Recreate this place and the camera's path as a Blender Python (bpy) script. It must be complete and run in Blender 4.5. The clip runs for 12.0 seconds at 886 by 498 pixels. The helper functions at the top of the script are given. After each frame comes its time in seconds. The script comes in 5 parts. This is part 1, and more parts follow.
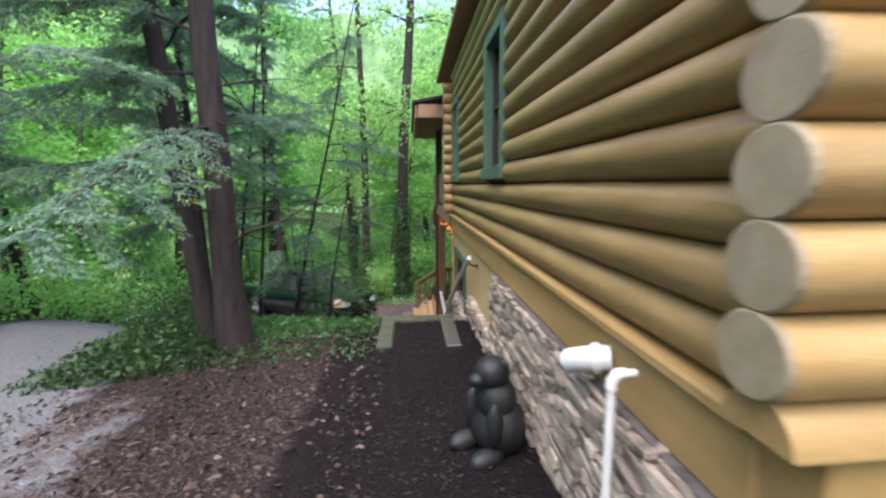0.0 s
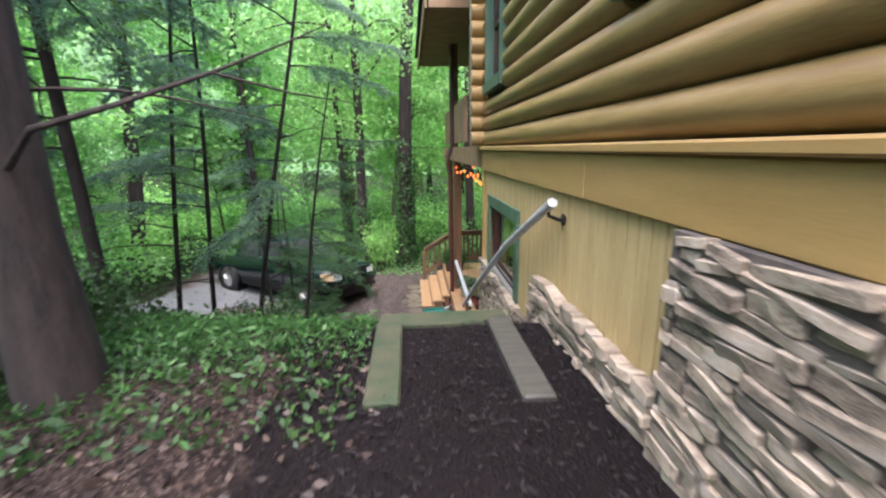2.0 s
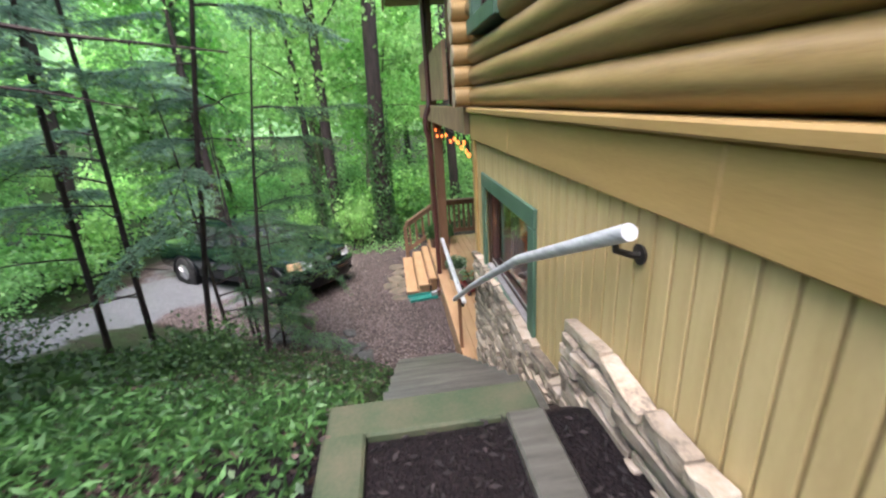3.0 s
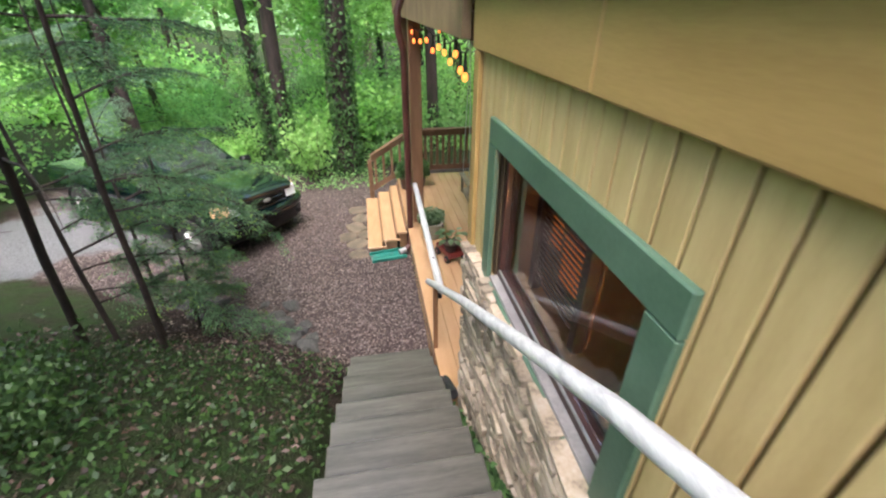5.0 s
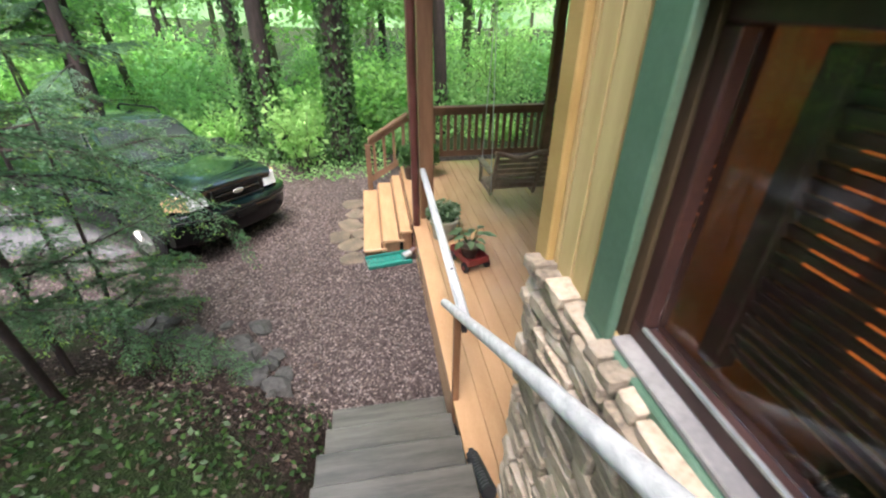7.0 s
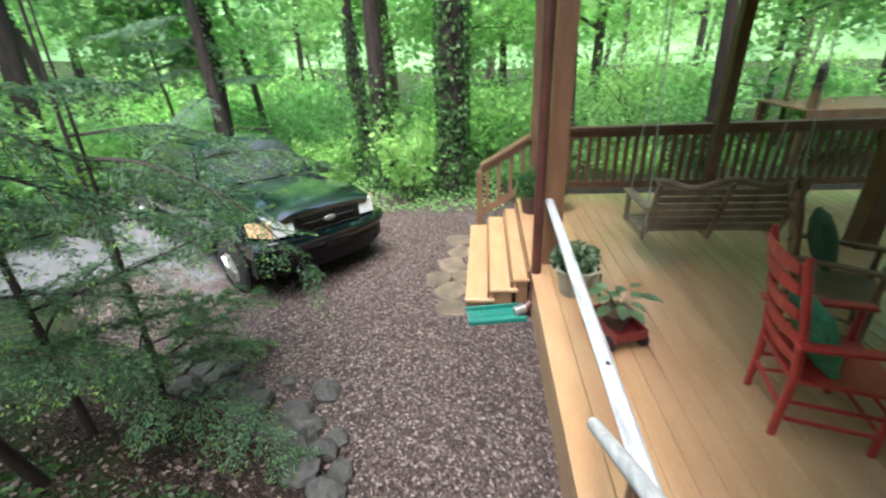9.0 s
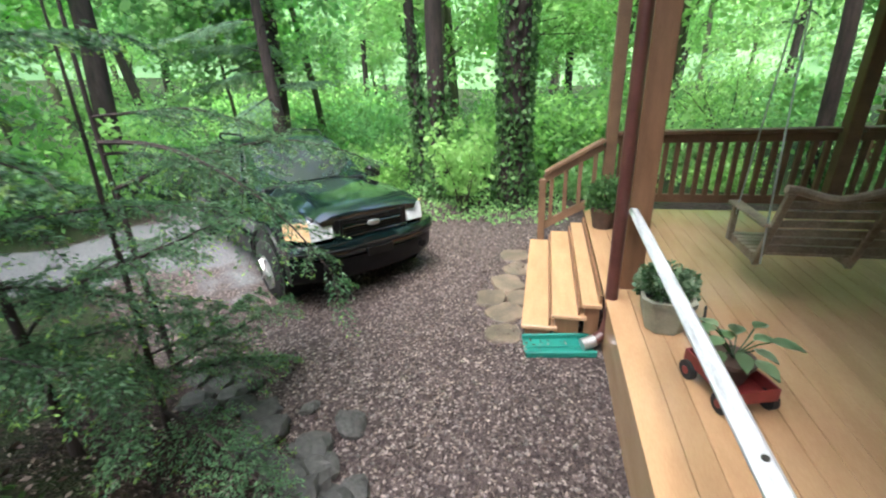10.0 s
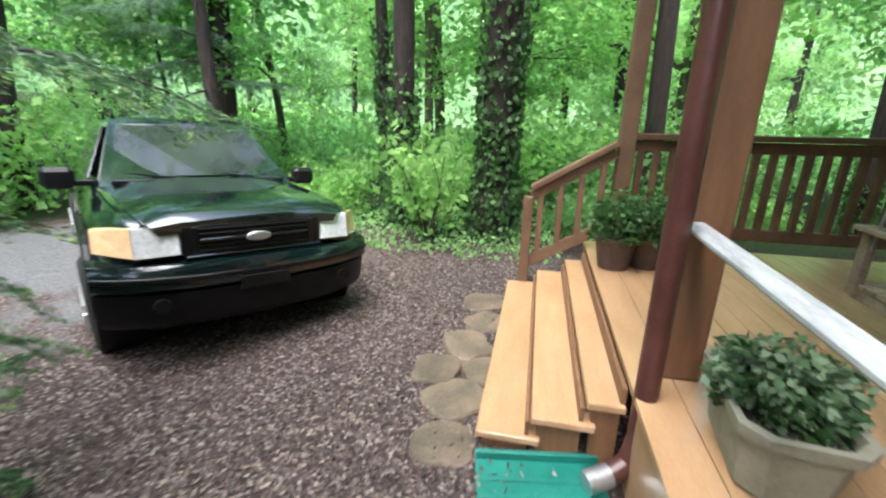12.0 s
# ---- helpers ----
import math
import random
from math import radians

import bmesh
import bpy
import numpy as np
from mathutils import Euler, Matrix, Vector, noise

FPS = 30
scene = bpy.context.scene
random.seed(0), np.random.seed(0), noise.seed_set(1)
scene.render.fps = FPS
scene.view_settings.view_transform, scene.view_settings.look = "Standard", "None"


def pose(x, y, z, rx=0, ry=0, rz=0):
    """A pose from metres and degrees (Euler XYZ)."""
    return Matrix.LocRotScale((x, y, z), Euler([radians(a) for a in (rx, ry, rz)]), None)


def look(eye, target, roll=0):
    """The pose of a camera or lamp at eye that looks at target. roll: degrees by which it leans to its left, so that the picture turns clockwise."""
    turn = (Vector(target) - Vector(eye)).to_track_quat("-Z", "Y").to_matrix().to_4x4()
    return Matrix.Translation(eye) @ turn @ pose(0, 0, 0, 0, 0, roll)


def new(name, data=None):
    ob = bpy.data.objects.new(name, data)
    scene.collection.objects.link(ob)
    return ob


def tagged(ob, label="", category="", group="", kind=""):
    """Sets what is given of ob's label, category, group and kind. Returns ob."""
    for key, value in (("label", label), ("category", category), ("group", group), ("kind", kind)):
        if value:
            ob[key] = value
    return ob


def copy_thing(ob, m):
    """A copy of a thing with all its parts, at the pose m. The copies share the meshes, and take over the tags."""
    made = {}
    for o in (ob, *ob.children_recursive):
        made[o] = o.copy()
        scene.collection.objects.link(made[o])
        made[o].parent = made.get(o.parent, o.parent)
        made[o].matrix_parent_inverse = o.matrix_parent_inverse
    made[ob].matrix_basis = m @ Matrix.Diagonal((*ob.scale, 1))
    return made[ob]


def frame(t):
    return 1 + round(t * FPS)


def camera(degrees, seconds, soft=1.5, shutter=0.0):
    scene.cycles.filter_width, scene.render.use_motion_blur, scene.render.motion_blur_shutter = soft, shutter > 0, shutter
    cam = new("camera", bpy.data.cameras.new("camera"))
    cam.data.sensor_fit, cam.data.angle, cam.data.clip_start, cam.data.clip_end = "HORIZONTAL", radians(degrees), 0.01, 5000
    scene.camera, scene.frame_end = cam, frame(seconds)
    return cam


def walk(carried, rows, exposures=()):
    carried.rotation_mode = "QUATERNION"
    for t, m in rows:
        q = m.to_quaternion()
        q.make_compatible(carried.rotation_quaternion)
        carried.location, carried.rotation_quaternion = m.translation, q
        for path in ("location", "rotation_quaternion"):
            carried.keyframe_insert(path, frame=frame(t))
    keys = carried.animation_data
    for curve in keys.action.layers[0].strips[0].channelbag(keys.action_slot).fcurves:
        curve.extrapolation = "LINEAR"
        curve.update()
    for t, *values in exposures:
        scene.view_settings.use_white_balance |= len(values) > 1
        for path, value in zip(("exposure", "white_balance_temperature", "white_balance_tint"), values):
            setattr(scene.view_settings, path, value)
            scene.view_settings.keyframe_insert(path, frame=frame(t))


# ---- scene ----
cam = camera(93.2, 12.0, soft=2.2, shutter=0.4)
METRES, EYE, TILT, LEAN, TURN = 11.0, 4.26, 0.0, 0.0, -4.5
ROWS = [
    (0.0, 0.0, 0.0, 0.0, -0.07, -8.72, 0.46),
    (0.5, -0.0236, 0.0486, 0.0001, 3.21, -11.43, 1.71),
    (1.0, -0.0363, 0.101, -0.0089, 2.07, -11.51, 1.03),
    (1.5, -0.0342, 0.1689, -0.0404, -2.21, -14.35, 2.48),
    (2.0, -0.0311, 0.2386, -0.0529, -0.0, -13.49, 0.86),
    (2.5, -0.0288, 0.3016, -0.0429, -1.0, -15.54, 3.51),
    (4.5, -0.0245, 0.4996, -0.0524, -6.54, -30.23, -0.06),
    (5.0, -0.0208, 0.5296, -0.0594, -5.38, -30.55, -0.26),
    (5.5, -0.0231, 0.5569, -0.0692, -6.36, -31.19, 1.41),
    (6.0, -0.0231, 0.5841, -0.0835, -2.7, -30.16, -0.0),
    (6.5, -0.023, 0.6127, -0.0978, -3.89, -29.09, 1.12),
    (7.0, -0.0241, 0.6428, -0.1182, -4.93, -30.83, -0.36),
    (9.0, -0.0345, 0.7462, -0.1635, 9.63, -25.53, 2.65),
    (9.5, -0.0419, 0.7687, -0.1743, 16.47, -23.66, 2.84),
    (10.0, -0.0456, 0.7939, -0.1896, 17.45, -22.95, 2.86),
    (10.5, -0.0469, 0.8229, -0.2079, 17.33, -22.24, 1.55),
    (11.0, -0.0482, 0.852, -0.2228, 16.1, -21.31, 1.7),
    (11.5, -0.0471, 0.8855, -0.2377, 18.03, -18.72, 0.66),
    (12.0, -0.0506, 0.934, -0.2496, 17.3, -17.29, -0.88),
]
walk(cam, [(t, pose(0, 0, EYE, TILT, LEAN, TURN) @ pose(METRES * x, METRES * y, METRES * z, 90 + pitch, roll, yaw)) for t, x, y, z, yaw, pitch, roll in ROWS],
     exposures=((0, 1.95, 5950, 18), (2.5, 2.45, 5950, 17), (4.5, 2.6, 6300, 15), (6.5, 2.75, 6250, 15), (9.0, 2.8, 6000, 9), (12, 2.6, 6000, 8)))

# ---- world and light ----
world = bpy.data.worlds.new("world")
scene.world = world
world.use_nodes = True
wn = world.node_tree
sky = wn.nodes.new("ShaderNodeTexSky")
sky.sky_type = "NISHITA"
sky.sun_disc = False
sky.sun_elevation, sky.sun_rotation = radians(68), radians(-172)
sky.air_density, sky.dust_density = 1.2, 4.0
wn.nodes["Background"].inputs["Strength"].default_value = 0.15
wn.links.new(sky.outputs[0], wn.nodes["Background"].inputs[0])
sun = new("sun", bpy.data.lights.new("sun", "SUN"))
sun.data.energy, sun.data.angle, sun.data.color = 1.3, radians(60), (1.0, 0.97, 0.92)
sun.matrix_world = look((-2, -5.6, 34), (0, 8, 0))


# ---- materials ----
def mat(name, a, b, rough=0.7, scale=6.0, bump=0.15, stretch=(1, 1, 1), metal=0.0, fine=60.0, third=None, island=0.0, objvar=0.0, coat=0.0, world=False):
    """Two colours mixed by noise at two scales, with relief."""
    m = bpy.data.materials.new(name)
    m.use_nodes = True
    n, l = m.node_tree.nodes, m.node_tree.links
    p = n["Principled BSDF"]
    tc, mp = n.new("ShaderNodeTexCoord"), n.new("ShaderNodeMapping")
    mp.inputs["Scale"].default_value = stretch
    l.new(n.new("ShaderNodeNewGeometry").outputs["Position"] if world else tc.outputs["Object"], mp.inputs[0])
    n1, n2 = n.new("ShaderNodeTexNoise"), n.new("ShaderNodeTexNoise")
    n1.inputs["Scale"].default_value, n2.inputs["Scale"].default_value = scale, fine
    n1.inputs["Detail"].default_value, n2.inputs["Detail"].default_value = 5, 3
    l.new(mp.outputs[0], n1.inputs["Vector"]), l.new(mp.outputs[0], n2.inputs["Vector"])
    add = n.new("ShaderNodeMath")
    add.operation = "MULTIPLY_ADD"
    l.new(n2.outputs["Fac"], add.inputs[0])
    add.inputs[1].default_value = 0.45
    l.new(n1.outputs["Fac"], add.inputs[2])
    ramp = n.new("ShaderNodeValToRGB")
    e = ramp.color_ramp.elements
    e[0].position, e[0].color = 0.5, (*a, 1)
    e[1].position, e[1].color = 0.95, (*b, 1)
    if third:
        x = e.new(0.72)
        x.color = (*third, 1)
    l.new(add.outputs[0], ramp.inputs[0])
    out = ramp.outputs[0]
    if island or objvar:
        hsv, rnd = n.new("ShaderNodeHueSaturation"), n.new("ShaderNodeMapRange")
        if island:
            l.new(n.new("ShaderNodeNewGeometry").outputs["Random Per Island"], rnd.inputs[0])
        else:
            l.new(n.new("ShaderNodeObjectInfo").outputs["Random"], rnd.inputs[0])
        v = island or objvar
        rnd.inputs[3].default_value, rnd.inputs[4].default_value = 1 - v, 1 + v
        l.new(rnd.outputs[0], hsv.inputs["Value"])
        l.new(out, hsv.inputs["Color"])
        out = hsv.outputs[0]
    l.new(out, p.inputs["Base Color"])
    p.inputs["Roughness"].default_value, p.inputs["Metallic"].default_value = rough, metal
    p.inputs["Coat Weight"].default_value = coat
    if bump:
        bp = n.new("ShaderNodeBump")
        bp.inputs["Strength"].default_value, bp.inputs["Distance"].default_value = bump, 0.01
        l.new(add.outputs[0], bp.inputs["Height"])
        l.new(bp.outputs[0], p.inputs["Normal"])
    return m


def leaf_mat(name, a, b, rough=0.55, glow=0.45):
    m = bpy.data.materials.new(name)
    m.use_nodes = True
    n, l = m.node_tree.nodes, m.node_tree.links
    p = n["Principled BSDF"]
    geo, ramp = n.new("ShaderNodeNewGeometry"), n.new("ShaderNodeValToRGB")
    ramp.color_ramp.elements[0].color, ramp.color_ramp.elements[1].color = (*a, 1), (*b, 1)
    l.new(geo.outputs["Random Per Island"], ramp.inputs[0])
    oi, hsv, mr = n.new("ShaderNodeObjectInfo"), n.new("ShaderNodeHueSaturation"), n.new("ShaderNodeMapRange")
    l.new(oi.outputs["Random"], mr.inputs[0])
    mr.inputs[3].default_value, mr.inputs[4].default_value = 0.75, 1.25
    l.new(mr.outputs[0], hsv.inputs["Value"]), l.new(ramp.outputs[0], hsv.inputs["Color"])
    l.new(hsv.outputs[0], p.inputs["Base Color"])
    p.inputs["Roughness"].default_value = rough
    tr, mix = n.new("ShaderNodeBsdfTranslucent"), n.new("ShaderNodeMixShader")
    l.new(hsv.outputs[0], tr.inputs[0])
    mix.inputs[0].default_value = glow
    l.new(p.outputs[0], mix.inputs[1]), l.new(tr.outputs[0], mix.inputs[2])
    l.new(mix.outputs[0], n["Material Output"].inputs[0])
    return m


def glass_mat(name, tint=(0.9, 0.95, 0.93), rough=0.02):
    m = bpy.data.materials.new(name)
    m.use_nodes = True
    p = m.node_tree.nodes["Principled BSDF"]
    p.inputs["Base Color"].default_value = (*tint, 1)
    p.inputs["Roughness"].default_value, p.inputs["IOR"].default_value = rough, 1.45
    p.inputs["Transmission Weight"].default_value = 1.0
    return m


def lamp_mat(name, color, strength):
    m = bpy.data.materials.new(name)
    m.use_nodes = True
    p = m.node_tree.nodes["Principled BSDF"]
    p.inputs["Base Color"].default_value = (*color, 1)
    p.inputs["Emission Color"].default_value, p.inputs["Emission Strength"].default_value = (*color, 1), strength
    return m


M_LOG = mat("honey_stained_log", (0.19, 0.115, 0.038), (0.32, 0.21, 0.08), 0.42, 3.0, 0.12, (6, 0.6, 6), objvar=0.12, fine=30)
# M_LOG's stain again but lighter: the brighter south light is in the colour
M_LOGX = mat("honey_stained_log_lit", (0.31, 0.19, 0.065), (0.43, 0.28, 0.11), 0.42, 3.0, 0.12, (0.6, 6, 6), objvar=0.12, fine=30)
M_END = mat("weathered_log_end", (0.24, 0.185, 0.105), (0.33, 0.265, 0.16), 0.85, 9.0, 0.25, objvar=0.08)
M_BAND = mat("ochre_painted_board", (0.31, 0.19, 0.062), (0.40, 0.255, 0.092), 0.55, 2.0, 0.08, (4, 0.5, 4), fine=40)
M_PANEL = mat("tan_grooved_siding", (0.40, 0.285, 0.12), (0.52, 0.39, 0.185), 0.6, 3.0, 0.1, (5, 5, 0.5), fine=50)
# groove backing: brown grime, darkened further to stand for the groove's shade
M_SEAM = mat("grimy_shaded_siding_groove", (0.05, 0.03, 0.014), (0.11, 0.07, 0.03), 0.8, 3.0, 0.2, (5, 5, 0.5), fine=50)
M_GREEN = mat("green_painted_trim", (0.05, 0.10, 0.062), (0.085, 0.15, 0.10), 0.5, 4.0, 0.06)
M_SILL = mat("worn_grey_sill", (0.16, 0.15, 0.15), (0.30, 0.28, 0.27), 0.5, 5.0, 0.15)
M_SASH = mat("dark_brown_sash", (0.03, 0.012, 0.010), (0.06, 0.025, 0.02), 0.45, 8.0, 0.05)
M_STONE = mat("ledge_stone", (0.10, 0.078, 0.06), (0.37, 0.31, 0.25), 0.8, 7.0, 0.6, (1, 1, 2.5), objvar=0.38, third=(0.30, 0.235, 0.17), world=True)
M_MORTAR = mat("grey_mortar", (0.06, 0.05, 0.045), (0.14, 0.115, 0.095), 0.95, 12.0, 0.5)
M_DECK = mat("tan_deck_paint", (0.38, 0.22, 0.115), (0.47, 0.29, 0.16), 0.22, 2.5, 0.07, (3, 0.7, 3), fine=35, objvar=0.07)
M_TREAD = mat("weathered_grey_tread", (0.04, 0.038, 0.031), (0.10, 0.093, 0.078), 0.33, 4.0, 0.25, (0.6, 6, 6), fine=30, objvar=0.14)
M_TIMBER = mat("mossy_timber", (0.022, 0.04, 0.014), (0.065, 0.06, 0.032), 0.8, 6.0, 0.3, objvar=0.1)
M_BROWN = mat("brown_painted_post", (0.16, 0.075, 0.035), (0.24, 0.12, 0.06), 0.55, 4.0, 0.1, (4, 4, 0.6))
M_RAIL = mat("dark_brown_railing", (0.085, 0.042, 0.02), (0.17, 0.088, 0.045), 0.6, 5.0, 0.15)
M_SRAIL = mat("brown_stair_railing", (0.115, 0.062, 0.032), (0.19, 0.108, 0.058), 0.6, 5.0, 0.15)
M_SPOUT = mat("maroon_downspout", (0.055, 0.018, 0.014), (0.10, 0.035, 0.028), 0.35, 5.0, 0.05)
M_WHITE = mat("worn_white_paint", (0.32, 0.32, 0.33), (0.58, 0.58, 0.58), 0.5, 5.0, 0.2, (6, 0.7, 6), fine=40)
M_PVC = mat("white_pvc", (0.55, 0.53, 0.48), (0.68, 0.67, 0.62), 0.4, 5.0, 0.03)
M_CORR = mat("black_corrugated_plastic", (0.012, 0.012, 0.014), (0.03, 0.03, 0.032), 0.45, 10, 0.05)
M_TEAL = mat("teal_plastic", (0.01, 0.13, 0.10), (0.02, 0.20, 0.155), 0.4, 6, 0.08)
M_GALV = mat("galvanised_metal", (0.35, 0.35, 0.36), (0.55, 0.55, 0.55), 0.4, 12, 0.05, metal=0.8)
M_IRON = mat("black_iron", (0.02, 0.018, 0.016), (0.05, 0.04, 0.035), 0.55, 12, 0.1, metal=0.4)
M_RED = mat("red_painted_wood", (0.30, 0.022, 0.022), (0.44, 0.045, 0.04), 0.42, 6, 0.08)
M_WAGON = mat("faded_dark_red_metal", (0.13, 0.014, 0.014), (0.22, 0.03, 0.028), 0.45, 6, 0.08)
M_CUSH = mat("green_cushion_cloth", (0.03, 0.16, 0.09), (0.07, 0.26, 0.16), 0.9, 12, 0.2, fine=120)
M_CUSHD = mat("dark_green_cushion_cloth", (0.02, 0.055, 0.025), (0.045, 0.10, 0.05), 0.9, 12, 0.2, fine=120)
M_SWING = mat("grey_weathered_swing_wood", (0.11, 0.075, 0.045), (0.30, 0.23, 0.16), 0.7, 5, 0.2, objvar=0.15)
M_POT = mat("stone_coloured_planter", (0.20, 0.19, 0.14), (0.30, 0.28, 0.21), 0.8, 8, 0.15)
M_CLAY = mat("dark_clay_pot", (0.05, 0.028, 0.02), (0.10, 0.06, 0.045), 0.6, 8, 0.1)
M_SOIL = mat("potting_soil", (0.015, 0.01, 0.007), (0.04, 0.028, 0.02), 0.95, 25, 0.6)
M_FLAG = mat("flagstone", (0.07, 0.06, 0.042), (0.20, 0.145, 0.105), 0.5, 5, 0.5, objvar=0.3)
M_ROCK = mat("dark_fieldstone", (0.022, 0.022, 0.02), (0.075, 0.072, 0.065), 0.75, 6, 0.6, objvar=0.3)
M_BARK = mat("dark_bark", (0.009, 0.006, 0.005), (0.042, 0.027, 0.022), 0.9, 5, 0.9, (3, 3, 0.6), fine=30)
M_BARKG = mat("mossy_bark", (0.03, 0.032, 0.016), (0.11, 0.105, 0.06), 0.9, 5, 0.8, (3, 3, 0.6), fine=30)
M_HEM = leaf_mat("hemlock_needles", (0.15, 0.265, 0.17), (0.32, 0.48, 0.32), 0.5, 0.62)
# darker copy of M_HEM: shade over the bank is put into the needle colour
M_HEMN = leaf_mat("shade_toned_hemlock_needles", (0.04, 0.10, 0.045), (0.12, 0.235, 0.10), 0.5, 0.45)
M_HEMT = leaf_mat("hemlock_new_tips", (0.11, 0.21, 0.035), (0.19, 0.32, 0.06), 0.5, 0.4)
M_LEAF = leaf_mat("spring_leaves", (0.22, 0.43, 0.11), (0.46, 0.74, 0.25), 0.5, 0.66)
M_LEAFD = leaf_mat("woodland_leaves", (0.17, 0.35, 0.12), (0.36, 0.61, 0.23), 0.5, 0.66)
M_IVY = leaf_mat("ivy_leaves", (0.03, 0.085, 0.022), (0.10, 0.21, 0.055), 0.65, 0.3)
M_HERB = leaf_mat("ground_herbs", (0.016, 0.046, 0.013), (0.07, 0.14, 0.035), 0.5, 0.4)
M_GRASS = leaf_mat("grassy_weeds", (0.04, 0.115, 0.03), (0.13, 0.29, 0.075), 0.5, 0.45)
M_VARI = leaf_mat("pale_edged_leaves", (0.06, 0.16, 0.05), (0.32, 0.42, 0.25), 0.45, 0.3)
M_LITTER = leaf_mat("fallen_leaves", (0.02, 0.011, 0.008), (0.11, 0.068, 0.05), 0.6, 0.05)
M_PALE = leaf_mat("pale_fallen_leaves", (0.07, 0.042, 0.033), (0.34, 0.27, 0.225), 0.6, 0.05)
M_GREY = mat("pebble_stone", (0.035, 0.028, 0.026), (0.17, 0.14, 0.125), 0.6, 14, 0.3, island=0.5)
M_PAINT = mat("dark_green_car_paint", (0.002, 0.006, 0.0065), (0.003, 0.009, 0.0095), 0.12, 2, 0.0, coat=0.8)
M_TRIMB = mat("black_bumper_plastic", (0.004, 0.004, 0.0045), (0.009, 0.009, 0.0095), 0.35, 12, 0.05)
M_TRIMB.node_tree.nodes["Principled BSDF"].inputs["Specular IOR Level"].default_value = 0.2
M_TYRE = mat("tyre_rubber", (0.01, 0.01, 0.01), (0.022, 0.021, 0.02), 0.85, 20, 0.2)
M_RIM = mat("silver_alloy", (0.5, 0.5, 0.5), (0.62, 0.62, 0.62), 0.3, 10, 0.02, metal=0.9)
M_LENS = mat("clear_headlight", (0.6, 0.62, 0.65), (0.85, 0.87, 0.9), 0.08, 30, 0.1, metal=0.15, coat=1.0)
M_AMBER = mat("amber_lens", (0.75, 0.45, 0.22), (0.88, 0.62, 0.38), 0.15, 20, 0.05, coat=1.0)
M_CARGLASS = mat("dark_car_glass", (0.012, 0.016, 0.016), (0.03, 0.035, 0.035), 0.06, 2, 0.0)
M_CARIN = mat("grey_seat_cloth", (0.05, 0.05, 0.05), (0.12, 0.11, 0.10), 0.9, 10, 0.1)
M_GLASS = glass_mat("window_glass")
M_BULB = lamp_mat("warm_bulb", (1.0, 0.20, 0.035), 0.6)
M_LAMPGLOW = lamp_mat("amber_room_lamp", (1.0, 0.24, 0.04), 0.07)
M_ROOM = mat("warm_timber_room", (0.22, 0.11, 0.05), (0.34, 0.18, 0.08), 0.6, 4, 0.1)
M_BLIND = mat("wooden_blind", (0.42, 0.22, 0.08), (0.55, 0.30, 0.12), 0.5, 8, 0.05)
M_SHINGLE = mat("brown_soffit_board", (0.19, 0.11, 0.055), (0.30, 0.19, 0.10), 0.7, 4, 0.15)


